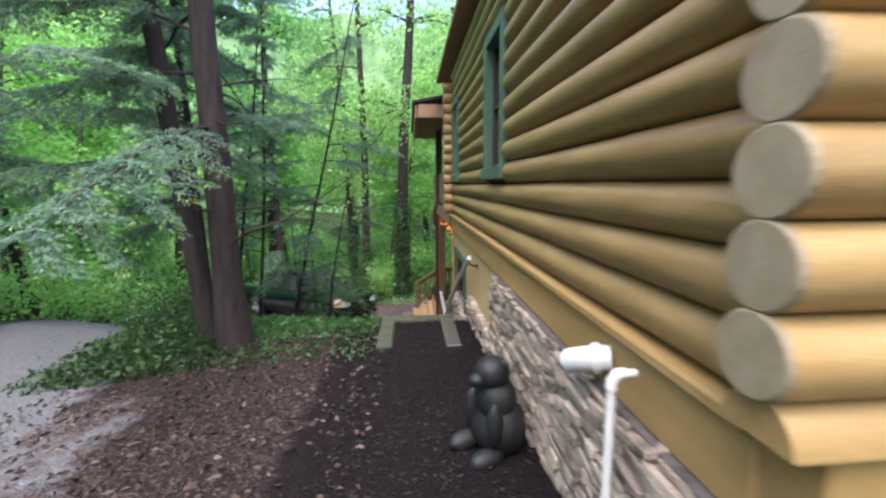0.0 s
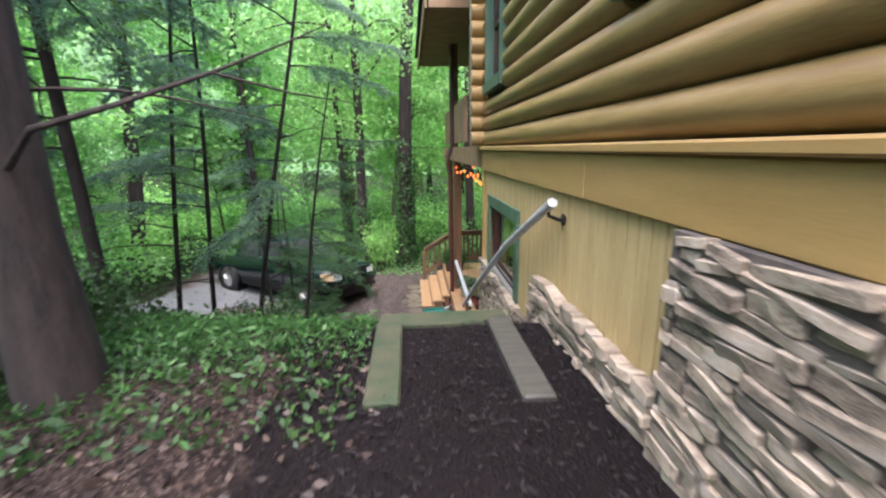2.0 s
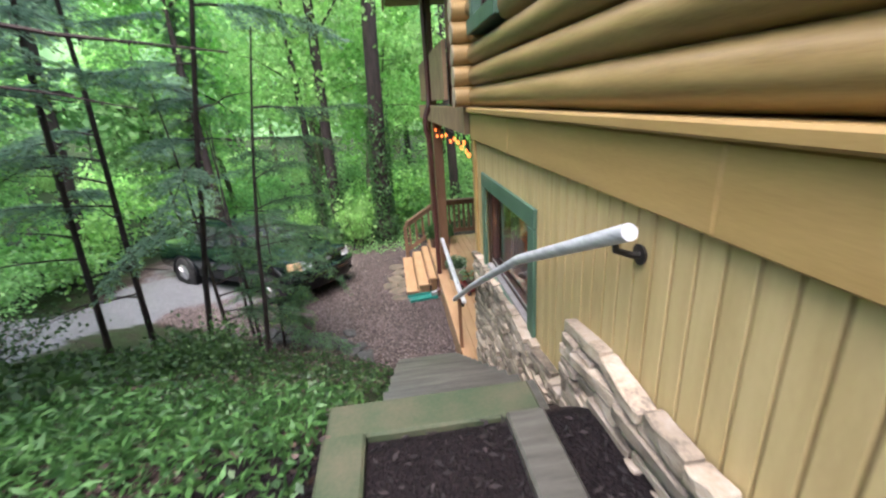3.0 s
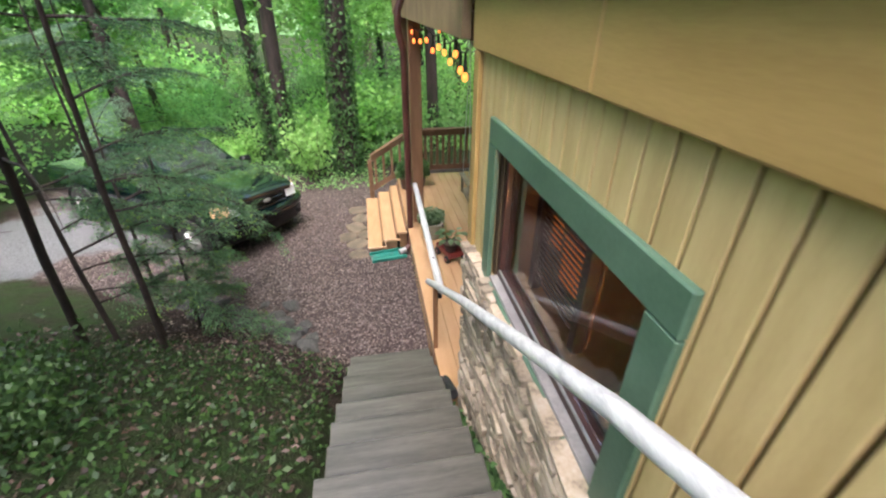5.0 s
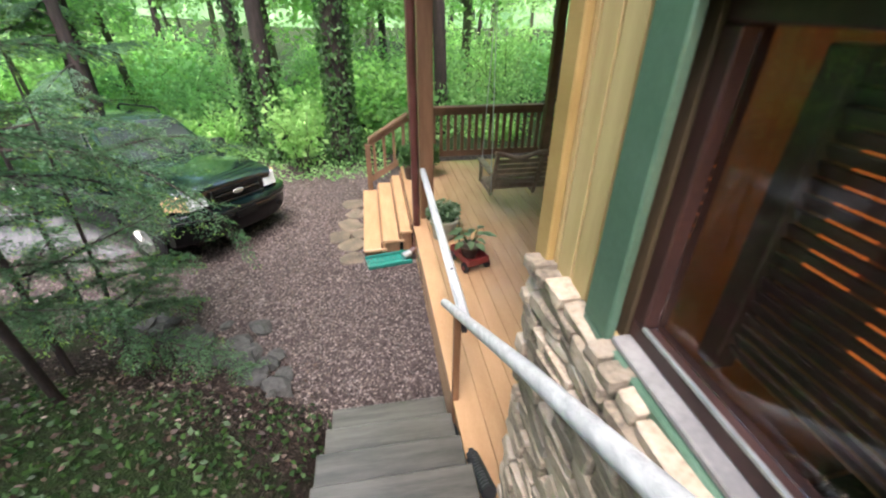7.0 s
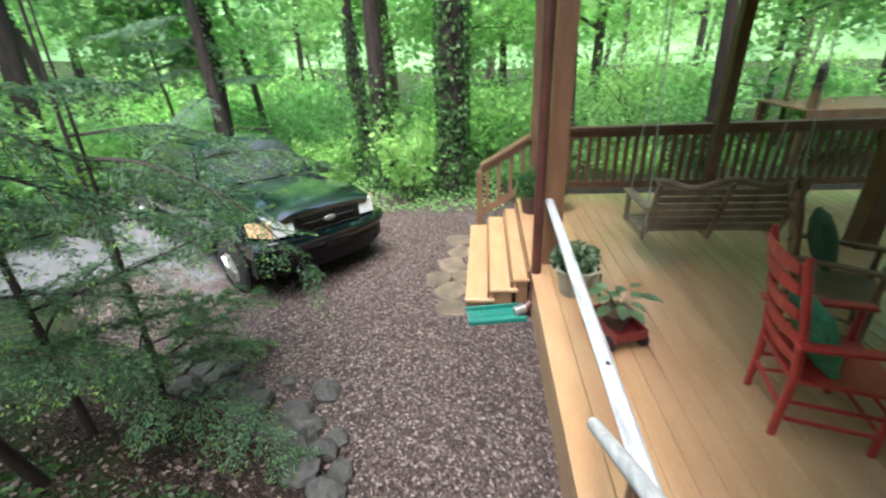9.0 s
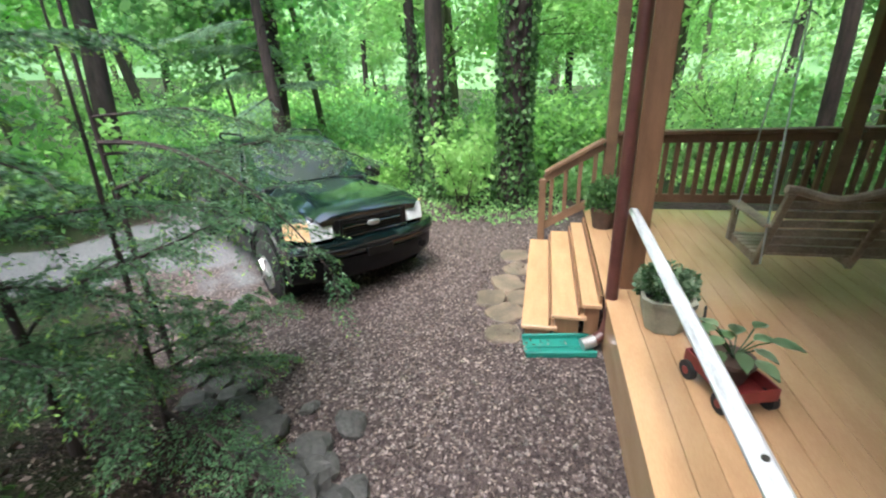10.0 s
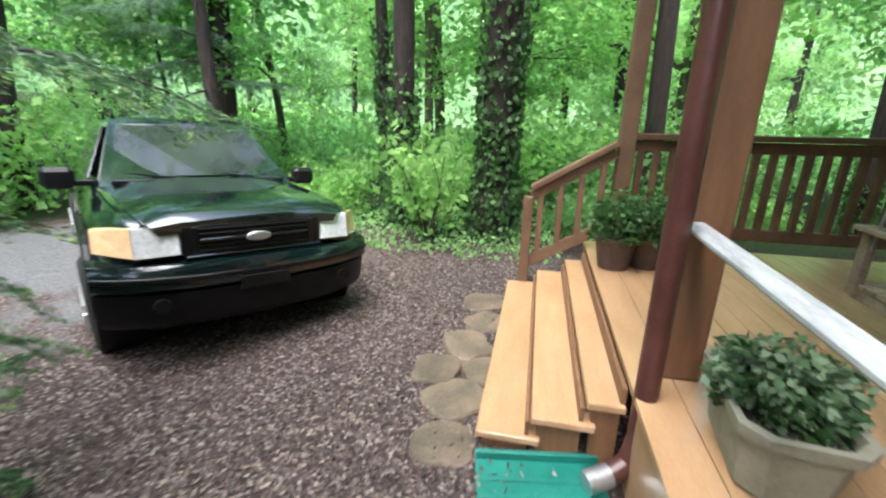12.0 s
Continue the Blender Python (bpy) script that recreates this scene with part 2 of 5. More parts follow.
def ground_mat():
    m = bpy.data.materials.new("woodland_ground")
    m.use_nodes = True
    n, l = m.node_tree.nodes, m.node_tree.links
    p = n["Principled BSDF"]
    tc = n.new("ShaderNodeTexCoord")

    def noise_node(scale, detail=6):
        x = n.new("ShaderNodeTexNoise")
        x.inputs["Scale"].default_value, x.inputs["Detail"].default_value = scale, detail
        l.new(tc.outputs["Object"], x.inputs["Vector"])
        return x.outputs["Fac"]

    def ramp(src, *stops):
        r = n.new("ShaderNodeValToRGB")
        e = r.color_ramp.elements
        while len(e) < len(stops):
            e.new(0.5)
        for k, (pos, c) in zip(e, stops):
            k.position, k.color = pos, (*c, 1)
        l.new(src, r.inputs[0])
        return r.outputs[0]

    vor = n.new("ShaderNodeTexVoronoi")
    vor.inputs["Scale"].default_value = 58
    l.new(tc.outputs["Object"], vor.inputs["Vector"])
    sep = n.new("ShaderNodeSeparateColor")
    l.new(vor.outputs["Color"], sep.inputs[0])
    litter = ramp(sep.outputs[0], (0.0, (0.008, 0.005, 0.0045)), (0.45, (0.021, 0.013, 0.011)), (0.75, (0.036, 0.023, 0.019)), (1.0, (0.09, 0.066, 0.055)))
    gravel = ramp(sep.outputs[1], (0.0, (0.026, 0.019, 0.018)), (0.5, (0.062, 0.045, 0.042)), (0.85, (0.105, 0.080, 0.074)), (1.0, (0.27, 0.225, 0.205)))
    mulch = ramp(noise_node(55), (0.3, (0.0035, 0.0022, 0.0024)), (0.6, (0.0095, 0.006, 0.0062)), (0.85, (0.022, 0.0145, 0.0145)))
    green = ramp(noise_node(30), (0.3, (0.010, 0.014, 0.006)), (0.7, (0.028, 0.05, 0.014)))
    road = ramp(noise_node(40), (0.3, (0.08, 0.08, 0.084)), (0.8, (0.20, 0.20, 0.206)))
    col = litter
    edge = noise_node(3.5)
    for key, c in (("grass", green), ("gravel", gravel), ("mulch", mulch), ("road", road)):
        at = n.new("ShaderNodeAttribute")
        at.attribute_name = key
        ma, mr, mix = n.new("ShaderNodeMath"), n.new("ShaderNodeMapRange"), n.new("ShaderNodeMix")
        ma.operation = "ADD"
        l.new(at.outputs["Fac"], ma.inputs[0]), l.new(edge, ma.inputs[1])
        l.new(ma.outputs[0], mr.inputs[0])
        mr.inputs[1].default_value, mr.inputs[2].default_value = 0.85, 1.15
        mix.data_type = "RGBA"
        l.new(mr.outputs[0], mix.inputs[0]), l.new(col, mix.inputs[6]), l.new(c, mix.inputs[7])
        col = mix.outputs[2]
    l.new(col, p.inputs["Base Color"])
    p.inputs["Roughness"].default_value = 0.85
    p.inputs["Specular IOR Level"].default_value = 0.15
    b1 = n.new("ShaderNodeBump")
    b1.inputs["Strength"].default_value, b1.inputs["Distance"].default_value = 0.7, 0.02
    l.new(vor.outputs["Distance"], b1.inputs["Height"])
    l.new(b1.outputs[0], p.inputs["Normal"])
    return m


M_GROUND = ground_mat()


# ---- building helpers ----
def thing(name, label, category, loc=(0, 0, 0), group="", kind="", rz=0.0):
    ob = new(name)
    ob.matrix_basis = pose(*loc, 0, 0, rz)
    return tagged(ob, label, category, group, kind)


def mesh_ob(name, bm, material, smooth=False):
    me = bpy.data.meshes.new(name)
    bmesh.ops.recalc_face_normals(bm, faces=bm.faces)
    bm.to_mesh(me)
    bm.free()
    me.materials.append(material)
    if smooth:
        me.polygons.foreach_set("use_smooth", [True] * len(me.polygons))
        me.set_sharp_from_angle(angle=radians(40))
    return new(name, me)


def part(name, bm, material, parent, label="", smooth=False):
    ob = mesh_ob(name, bm, material, smooth)
    ob.parent = parent
    return tagged(ob, label)


def shared(name, me, parent, m=None):
    ob = new(name, me)
    ob.parent = parent
    if m is not None:
        ob.matrix_basis = m
    return ob


def box(x0, x1, y0, y1, z0, z1, bevel=0.006, bm=None):
    b = bmesh.new()
    bmesh.ops.create_cube(b, size=1)
    for v in b.verts:
        v.co = Vector((x0 + (v.co.x + 0.5) * (x1 - x0), y0 + (v.co.y + 0.5) * (y1 - y0), z0 + (v.co.z + 0.5) * (z1 - z0)))
    if bevel:
        bmesh.ops.bevel(b, geom=b.edges[:], offset=bevel, segments=1, affect="EDGES")
    return join(bm, b)


def join(bm, b):
    if bm is None:
        return b
    tmp = bpy.data.meshes.new("tmp")
    b.to_mesh(tmp)
    b.free()
    bm.from_mesh(tmp)
    bpy.data.meshes.remove(tmp)
    return bm


def tube(points, radii, seg=10, bm=None, caps=True):
    """A round tube through points, with a radius at each."""
    bm = bm or bmesh.new()
    pts = [Vector(p) for p in points]
    if isinstance(radii, (int, float)):
        radii = [radii] * len(pts)
    rings, side = [], None
    for i, p in enumerate(pts):
        d = (pts[min(i + 1, len(pts) - 1)] - pts[max(i - 1, 0)]).normalized()
        if side is None:
            side = d.orthogonal().normalized()
        side = (side - d * side.dot(d)).normalized()
        up = d.cross(side)
        rings.append([bm.verts.new(p + radii[i] * (math.cos(a) * side + math.sin(a) * up)) for a in (2 * math.pi * k / seg for k in range(seg))])
    for a, b in zip(rings, rings[1:]):
        for k in range(seg):
            bm.faces.new((a[k], a[(k + 1) % seg], b[(k + 1) % seg], b[k]))
    if caps:
        bm.faces.new(rings[0]), bm.faces.new(rings[-1])
    return bm


def beam(p0, p1, w, h, bevel=0.005, bm=None):
    """A square-cut board from p0 to p1, w wide and h high."""
    p0, p1 = Vector(p0), Vector(p1)
    d = p1 - p0
    b = box(-w / 2, w / 2, 0, d.length, -h / 2, h / 2, bevel)
    b.transform(Matrix.Translation(p0) @ d.to_track_quat("Y", "Z").to_matrix().to_4x4())
    return join(bm, b)


def loft(sections, bm=None, caps=True):
    """Skin over closed sections of equal point counts."""
    bm = bm or bmesh.new()
    rings = [[bm.verts.new(p) for p in s] for s in sections]
    for a, b in zip(rings, rings[1:]):
        k = len(a)
        for i in range(k):
            bm.faces.new((a[i], a[(i + 1) % k], b[(i + 1) % k], b[i]))
    if caps:
        bm.faces.new(rings[0]), bm.faces.new(rings[-1])
    return bm


def smooth01(a, b, v):
    t = min(1.0, max(0.0, (v - a) / (b - a)))
    return t * t * (3 - 2 * t)


# ---- the ground ----
def toe_line(x):
    """How far along the walk the bank meets the drive."""
    return 9.45 + 0.9 * max(0.0, min(0.9, -x - 0.2)) + 0.5 * max(0.0, min(8.0, -x - 1.1))


def height(x, y):
    toe = toe_line(x)
    top = 5.4 + 0.25 * max(0.0, min(6.0, -x - 1.0))
    crown = 2.46 + 0.28 * smooth01(4.5, -1.0, y) - 0.25 * smooth01(-1.0, -4.5, x)
    t = min(1.0, max(0.0, (y - top) / (toe - top)))
    s = 0.75 * t + 0.25 * t * t * (3 - 2 * t)
    z = crown * (1 - s) - 0.06 * s
    z -= 0.16 * smooth01(-0.32, -0.2, x) * smooth01(5.3, 5.9, y) * smooth01(10.2, 9.2, y)
    far = max(0.0, y - 15.0)
    z -= 0.03 * min(far, 12.0)
    left = max(0.0, -x - 9.0)
    z += 0.10 * min(left, 40.0)
    return z


def rough(x, y):
    return height(x, y) + 0.035 * noise.noise((x * 1.3, y * 1.3, 0)) + 0.012 * noise.noise((x * 6, y * 6, 3))


ROAD = [(-4.6, -30), (-4.3, -4), (-4.1, 3), (-4.3, 5.0), (-5.5, 8.0), (-6.5, 11), (-5.8, 13.6), (-3.4, 14.2)]


def road_distance(x, y):
    best = 99.0
    for (ax, ay), (bx, by) in zip(ROAD, ROAD[1:]):
        t = max(0.0, min(1.0, ((x - ax) * (bx - ax) + (y - ay) * (by - ay)) / ((bx - ax) ** 2 + (by - ay) ** 2)))
        best = min(best, math.hypot(x - ax - t * (bx - ax), y - ay - t * (by - ay)))
    return best


def zones(x, y):
    """Weights of grass, gravel, mulch and road at a place."""
    toe = toe_line(x)
    gravel = smooth01(toe - 0.5, toe + 0.2, y) * smooth01(-7.5, -6.0, x) * smooth01(16.2, 15.0, y + 0.3 * x)
    gravel = max(gravel, 0.75 * smooth01(-1.7, -2.6, x) * smooth01(4.6, 3.2, y))
    mulch = smooth01(-1.15, -0.55, x) * smooth01(5.6, 5.4, y)
    slope = smooth01(5.0, 6.5, y) * smooth01(toe, toe - 1.6, y)
    grass = max(0.62 * slope, 0.62 * smooth01(-2.0, -3.0, x) * smooth01(3.0, 5.5, y) * (1 - gravel), 0.7 * smooth01(15.5, 17, y))
    d = road_distance(x, y)
    road = smooth01(1.5, 0.7, d)
    road = max(road, 0.5 * smooth01(-1.5, -2.5, x) * smooth01(4.4, 3.0, y) * smooth01(-7.0, -5.5, x), 0.52 * smooth01(-2.0, -3.4, x) * smooth01(toe + 0.2, toe + 1.2, y) * smooth01(-7.5, -6.0, x) * smooth01(16.2, 15.0, y + 0.3 * x))
    return grass, gravel, mulch, road


def build_ground():
    def axis(lo, hi, step, reach):
        v, s = [lo], step
        while v[0] > -reach:
            s *= 1.25
            v.insert(0, v[0] - s)
        while v[-1] < hi:
            v.append(v[-1] + step)
        s = step
        while v[-1] < reach:
            s *= 1.25
            v.append(v[-1] + s)
        return v

    xs, ys = axis(-7, 3, 0.09, 900), axis(-2, 17, 0.09, 900)
    verts = [(x, y, rough(x, y)) for y in ys for x in xs]
    w = len(xs)
    faces = [(j * w + i, j * w + i + 1, (j + 1) * w + i + 1, (j + 1) * w + i) for j in range(len(ys) - 1) for i in range(w - 1)]
    me = bpy.data.meshes.new("ground")
    me.from_pydata(verts, [], faces)
    z = [zones(x, y) for x, y, _ in verts]
    for k, key in enumerate(("grass", "gravel", "mulch", "road")):
        me.attributes.new(key, "FLOAT", "POINT").data.foreach_set("value", [q[k] for q in z])
    me.polygons.foreach_set("use_smooth", [True] * len(faces))
    me.materials.append(M_GROUND)
    tagged(new("ground", me), "sloping woodland ground of mulch, leaf litter and gravel", "ground", kind="structure")


build_ground()


# ---- the house ----
LANTERN = (1.12, 7.36, 2.52)
PITCH = 0.19
LOG0 = 3.70 + PITCH / 2
HOUSE_Y0, HOUSE_Y1 = 0.86, 8.30
WINDOWS = [(3.74, 4.66, 4.36, 5.75), (7.12, 8.06, 4.36, 5.75)]


def log_run(y0, y1, z, parent, rnd):
    """One half-round siding log along y, with a slight waver."""
    bm = bmesh.new()
    steps = max(2, int((y1 - y0) / 0.5))
    secs = []
    ph = rnd.random() * 9
    for k in range(steps + 1):
        y = y0 + (y1 - y0) * k / steps
        r = 0.100 + 0.003 * math.sin(y * 2.1 + ph)
        secs.append([(0.93 - 1.08 * r * math.cos(a), y, z + 0.97 * r * math.sin(a)) for a in (math.pi * (q / 12 - 0.5) for q in range(13))] + [(1.0, y, z + r), (1.0, y, z - r)])
    loft(secs, bm)
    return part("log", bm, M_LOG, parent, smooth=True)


def build_log_wall():
    rnd = random.Random(3)
    wall = thing("wall_west", "honey-stained half-round log siding wall of the cabin", "wall", kind="structure")
    for i in range(14):
        z = LOG0 + i * PITCH
        cuts = sorted((a - 0.0, b) for a, b, c, d in WINDOWS if c - 0.02 < z + 0.08 and z - 0.08 < d)
        y = HOUSE_Y0
        for a, b in cuts + [(HOUSE_Y1, HOUSE_Y1)]:
            if a - y > 0.05:
                log_run(y, a, z, wall, rnd)
            y = b
    # backing with the two window holes left open
    spans = [(HOUSE_Y0, 3.74), (4.66, 7.12), (8.06, HOUSE_Y1)]
    for a, b in spans:
        part("backing", box(0.985, 1.12, a, b, 3.66, 6.4, 0), M_LOG, wall)
    for a, b, c, d in WINDOWS:
        part("backing", box(0.985, 1.12, a, b, 3.66, c, 0), M_LOG, wall)
        part("backing", box(0.985, 1.12, a, b, d, 6.4, 0), M_LOG, wall)
    front = thing("wall_south", "honey-stained log end wall with stacked log ends", "wall", kind="structure")
    for i in range(13):
        z = 3.90 + i * PITCH
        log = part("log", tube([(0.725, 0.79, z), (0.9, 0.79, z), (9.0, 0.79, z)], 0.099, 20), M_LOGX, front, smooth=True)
        bm = tube([(0.721 - 0.012, 0.79, z), (0.721 - 0.008, 0.79, z), (0.721 + 0.003, 0.79, z)], [0.092, 0.097, 0.0985], 24)
        part("end_grain", bm, M_END, log, "weathered grey-brown sawn log end")
    half = [(0.79 - 0.10 * math.cos(q), 3.71 + 0.10 * math.sin(q)) for q in (math.pi * k / 10 for k in range(11))]
    part("sill_log", loft([[(x, y, z) for y, z in half] for x in (0.74, 9.0)]), M_LOGX, front, smooth=True)
    part("wall_base", box(0.86, 9.0, 0.72, 0.92, 2.2, 3.70, 0.01), M_BAND, front)
    far = thing("wall_north", "tan grooved siding end wall behind the porch", "wall", kind="structure")
    part("siding", box(1.02, 9.0, 8.20, 8.29, 0.0, 3.70, 0), M_PANEL, far)
    for i in range(13):
        z = 3.80 + i * PITCH
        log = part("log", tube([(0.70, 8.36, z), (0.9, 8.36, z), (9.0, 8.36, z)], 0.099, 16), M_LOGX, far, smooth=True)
        bm = tube([(0.696 - 0.012, 8.36, z), (0.696 - 0.008, 8.36, z), (0.696 + 0.003, 8.36, z)], [0.092, 0.097, 0.0985], 24)
        part("end_grain", bm, M_END, log)
    side = thing("wall_east", "plain far wall that closes the cabin", "wall", kind="structure")
    part("siding", box(9.0, 9.12, 0.7, 8.4, 0, 6.4, 0), M_PANEL, side)
    lid = box(1.13, 8.98, 0.9, 8.18, 6.30, 6.38, 0)
    tagged(mesh_ob("ceiling", lid, M_ROOM), "timber ceiling that closes the cabin rooms", "ceiling", kind="structure")
    tagged(mesh_ob("floor", box(1.14, 8.98, 0.93, 8.18, 3.45, 3.60, 0), M_ROOM), "timber floor between the cabin storeys", "floor", kind="structure")


def build_basement_wall():
    wall = thing("wall_lower", "tan grooved siding over ledge stone below an ochre band", "wall", kind="structure")
    part("ledge_cap", box(0.80, 1.0, 0.88, 8.34, 3.645, 3.695, 0.01), M_BAND, wall)
    y = 0.88
    for y1 in (2.35, 4.95, 6.95, 8.33):
        part("band_board", box(0.835, 0.98, y, y1 - 0.002, 3.385, 3.642, 0.008), M_BAND, wall)
        y = y1
    # grooved siding boards
    y = 4.05
    while y < 8.20:
        y1 = 4.185 if y == 4.05 else min(y + 0.105, 8.22)
        spans = [(1.7, 3.383)]
        if y1 > 6.52 and y < 7.80:
            spans = [(1.7, 2.20), (2.98, 3.383)]
        for a, b in spans:
            part("siding_board", box(0.868, 0.893, y + 0.007, y1 - 0.007, a, b, 0.0015), M_PANEL, wall)
        y = y1
    part("siding_back", box(0.8925, 0.99, 4.05, 6.52, 0.0, 3.383, 0), M_SEAM, wall)
    part("siding_back", box(0.8925, 0.99, 7.80, 8.24, 0.0, 3.383, 0), M_SEAM, wall)
    part("siding_back", box(0.8925, 0.99, 6.522, 7.798, 0.0, 2.20, 0), M_SEAM, wall)
    part("siding_back", box(0.8925, 0.99, 6.522, 7.798, 2.98, 3.383, 0), M_SEAM, wall)
    part("corner_board", box(0.838, 0.868, 8.20, 8.30, 0.4, 3.383, 0.005), M_BAND, wall)
    part("corner_board", box(0.872, 1.0, 8.294, 8.33, 0.4, 3.383, 0.005), M_BAND, wall)
    part("mortar_bed", box(0.80, 0.99, 0.9, 4.045, 1.8, 3.383, 0), M_MORTAR, wall)
    part("mortar_bed", box(0.805, 0.866, 4.05, 5.80, 1.0, 2.66, 0), M_MORTAR, wall)
    part("mortar_bed", box(0.826, 0.866, 5.802, 8.19, 0.0, 2.15, 0), M_MORTAR, wall)
    return wall


def build_lower_window():
    w = thing("window_1", "wide basement window in thick green painted trim, amber lamp inside", "window", kind="structure")
    y0, y1, z0, z1 = 6.52, 7.80, 2.20, 2.98
    part("trim", box(0.840, 0.868, y0 - 0.12, y1 + 0.12, z1, z1 + 0.13, 0.005), M_GREEN, w)
    part("trim", box(0.840, 0.868, y0 - 0.12, y1 + 0.12, z0 - 0.13, z0, 0.005), M_GREEN, w)
    part("trim", box(0.840, 0.868, y0 - 0.12, y0, z0 + 0.002, z1 - 0.002, 0.005), M_GREEN, w)
    part("trim", box(0.840, 0.868, y1, y1 + 0.12, z0 + 0.002, z1 - 0.002, 0.005), M_GREEN, w)
    part("sill", box(0.855, 1.0, y0 + 0.003, y1 - 0.003, z0 + 0.002, z0 + 0.022, 0.004), M_SILL, w, "pale worn window sill")
    for a, b, c, d in ((y0, y1, z1 - 0.05, z1 - 0.002), (y0, y1, z0 + 0.024, z0 + 0.07), (y0, y0 + 0.05, z0 + 0.072, z1 - 0.052), (y1 - 0.05, y1, z0 + 0.072, z1 - 0.052)):
        part("frame", box(0.90, 0.97, a + 0.002, b - 0.002, c, d, 0.004), M_SASH, w)
    part("track", box(0.895, 0.905, y0 + 0.05, y1 - 0.05, z0 + 0.072, z0 + 0.085, 0.002), M_GALV, w)
    pane = part("pane", box(0.935, 0.941, y0 + 0.05, y1 - 0.05, z0 + 0.072, z1 - 0.052, 0), M_GLASS, w)
    pane.visible_shadow = False
    # the room behind it
    room = thing("basement_room", "dim warm timber room behind the glass", "room", kind="structure")
    part("wall", box(3.2, 3.3, 4.5, 8.15, 0.6, 3.40, 0), M_ROOM, room)
    part("wall", box(1.0, 3.2, 4.4, 4.5, 0.6, 3.40, 0), M_ROOM, room)
    part("wall", box(1.0, 3.2, 8.10, 8.18, 0.6, 3.40, 0), M_ROOM, room)
    part("floor", box(1.0, 3.2, 4.5, 8.1, 0.5, 0.6, 0), M_ROOM, room)
    lamp = thing("slatted_lamp", "amber lit lantern behind wooden slats in the room", "lamp", LANTERN)
    part("glow_panel", box(0.03, 0.05, -0.12, 0.16, -0.16, 0.10, 0.004), M_LAMPGLOW, lamp, "glowing amber panel")
    part("glow_panel", box(0.03, 0.05, 0.22, 0.31, -0.04, 0.22, 0.004), M_LAMPGLOW, lamp, "narrow glowing amber panel")
    part("glow_strip", tube([(0.0, 0.375, -0.28), (0.0, 0.375, 0.30)], 0.008, 8), M_LAMPGLOW, lamp, "thin glowing amber strip")
    part("back", box(0.052, 0.07, -0.18, 0.38, -0.36, 0.38, 0.004), M_ROOM, lamp)
    for k in range(20):
        b = box(-0.017, 0.017, -0.16, 0.34, -0.004, 0.004, 0.001)
        b.transform(Matrix.Translation((0, 0, -0.29 + k * 0.033)) @ Matrix.Rotation(radians(62), 4, "Y"))
        part("slat", b, M_SASH, lamp)
    for yy in (-0.36, 0.36):
        part("stile", box(-0.03, 0.03, max(yy, -0.18) - 0.02, max(yy, -0.18) + 0.04, -0.36, 0.38, 0.004), M_SASH, lamp)


def build_fill_lamp():
    # unseen lamp, added to give the room behind the glass a warm fill
    lamp = thing("table_lamp", "unseen amber lamp added as fill in the basement room", "lamp", (1.45, 5.75, 0.6))
    part("stand", tube([(0, 0, 0), (0, 0, 0.03), (0, 0, 0.05), (0, 0, 1.2)], [0.14, 0.13, 0.02, 0.02], 12), M_IRON, lamp)
    part("shade", tube([(0, 0, 1.2), (0, 0, 1.5)], [0.2, 0.13], 16), lamp_mat("amber_shade", (1.0, 0.42, 0.12), 30.0), lamp, "glowing amber shade", True)


build_fill_lamp()


def build_log_window(i, y0, y1, z0, z1):
    w = thing("window_%d" % (i + 2), "tall sash window in green painted frame set in log wall", "window", kind="structure")
    f = 0.11
    part("frame", box(0.815, 0.985, y0, y0 + f, z0, z1, 0.006), M_GREEN, w)
    part("frame", box(0.815, 0.985, y1 - f, y1, z0, z1, 0.006), M_GREEN, w)
    part("frame", box(0.815, 0.985, y0 + f + 0.002, y1 - f - 0.002, z1 - f, z1, 0.006), M_GREEN, w)
    part("sill", box(0.79, 0.985, y0 - 0.02, y1 + 0.02, z0 - 0.05, z0 + 0.07, 0.006), M_GREEN, w)
    a, b, c, d = y0 + f, y1 - f, z0 + 0.072, z1 - f
    part("sash", box(0.90, 0.95, a + 0.002, a + 0.05, c, d, 0.004), M_SASH, w)
    part("sash", box(0.90, 0.95, b - 0.05, b - 0.002, c, d, 0.004), M_SASH, w)
    part("sash", box(0.90, 0.95, a + 0.052, b - 0.052, c, c + 0.05, 0.004), M_SASH, w)
    part("meeting_rail", box(0.895, 0.95, a + 0.052, b - 0.052, (c + d) / 2 - 0.02, (c + d) / 2 + 0.02, 0.004), M_SASH, w)
    pane = part("pane", box(0.925, 0.931, a + 0.05, b - 0.05, c + 0.05, d, 0), M_GLASS, w)
    pane.visible_shadow = False
    lamp = thing("room_lamp", "small amber lamp glowing inside the cabin room", "lamp", (1.30, b + 0.38 if i == 0 else b - 0.15, 3.605))
    part("stand", tube([(0, 0, 0), (0, 0, 0.04), (0, 0, 0.06), (0, 0, 0.93)], [0.12, 0.11, 0.02, 0.02], 12), M_IRON, lamp)
    part("shade", tube([(0, 0, 0.94), (0, 0, 1.50)], [0.20, 0.15], 16), M_LAMPGLOW, lamp, "glowing amber shade", True)


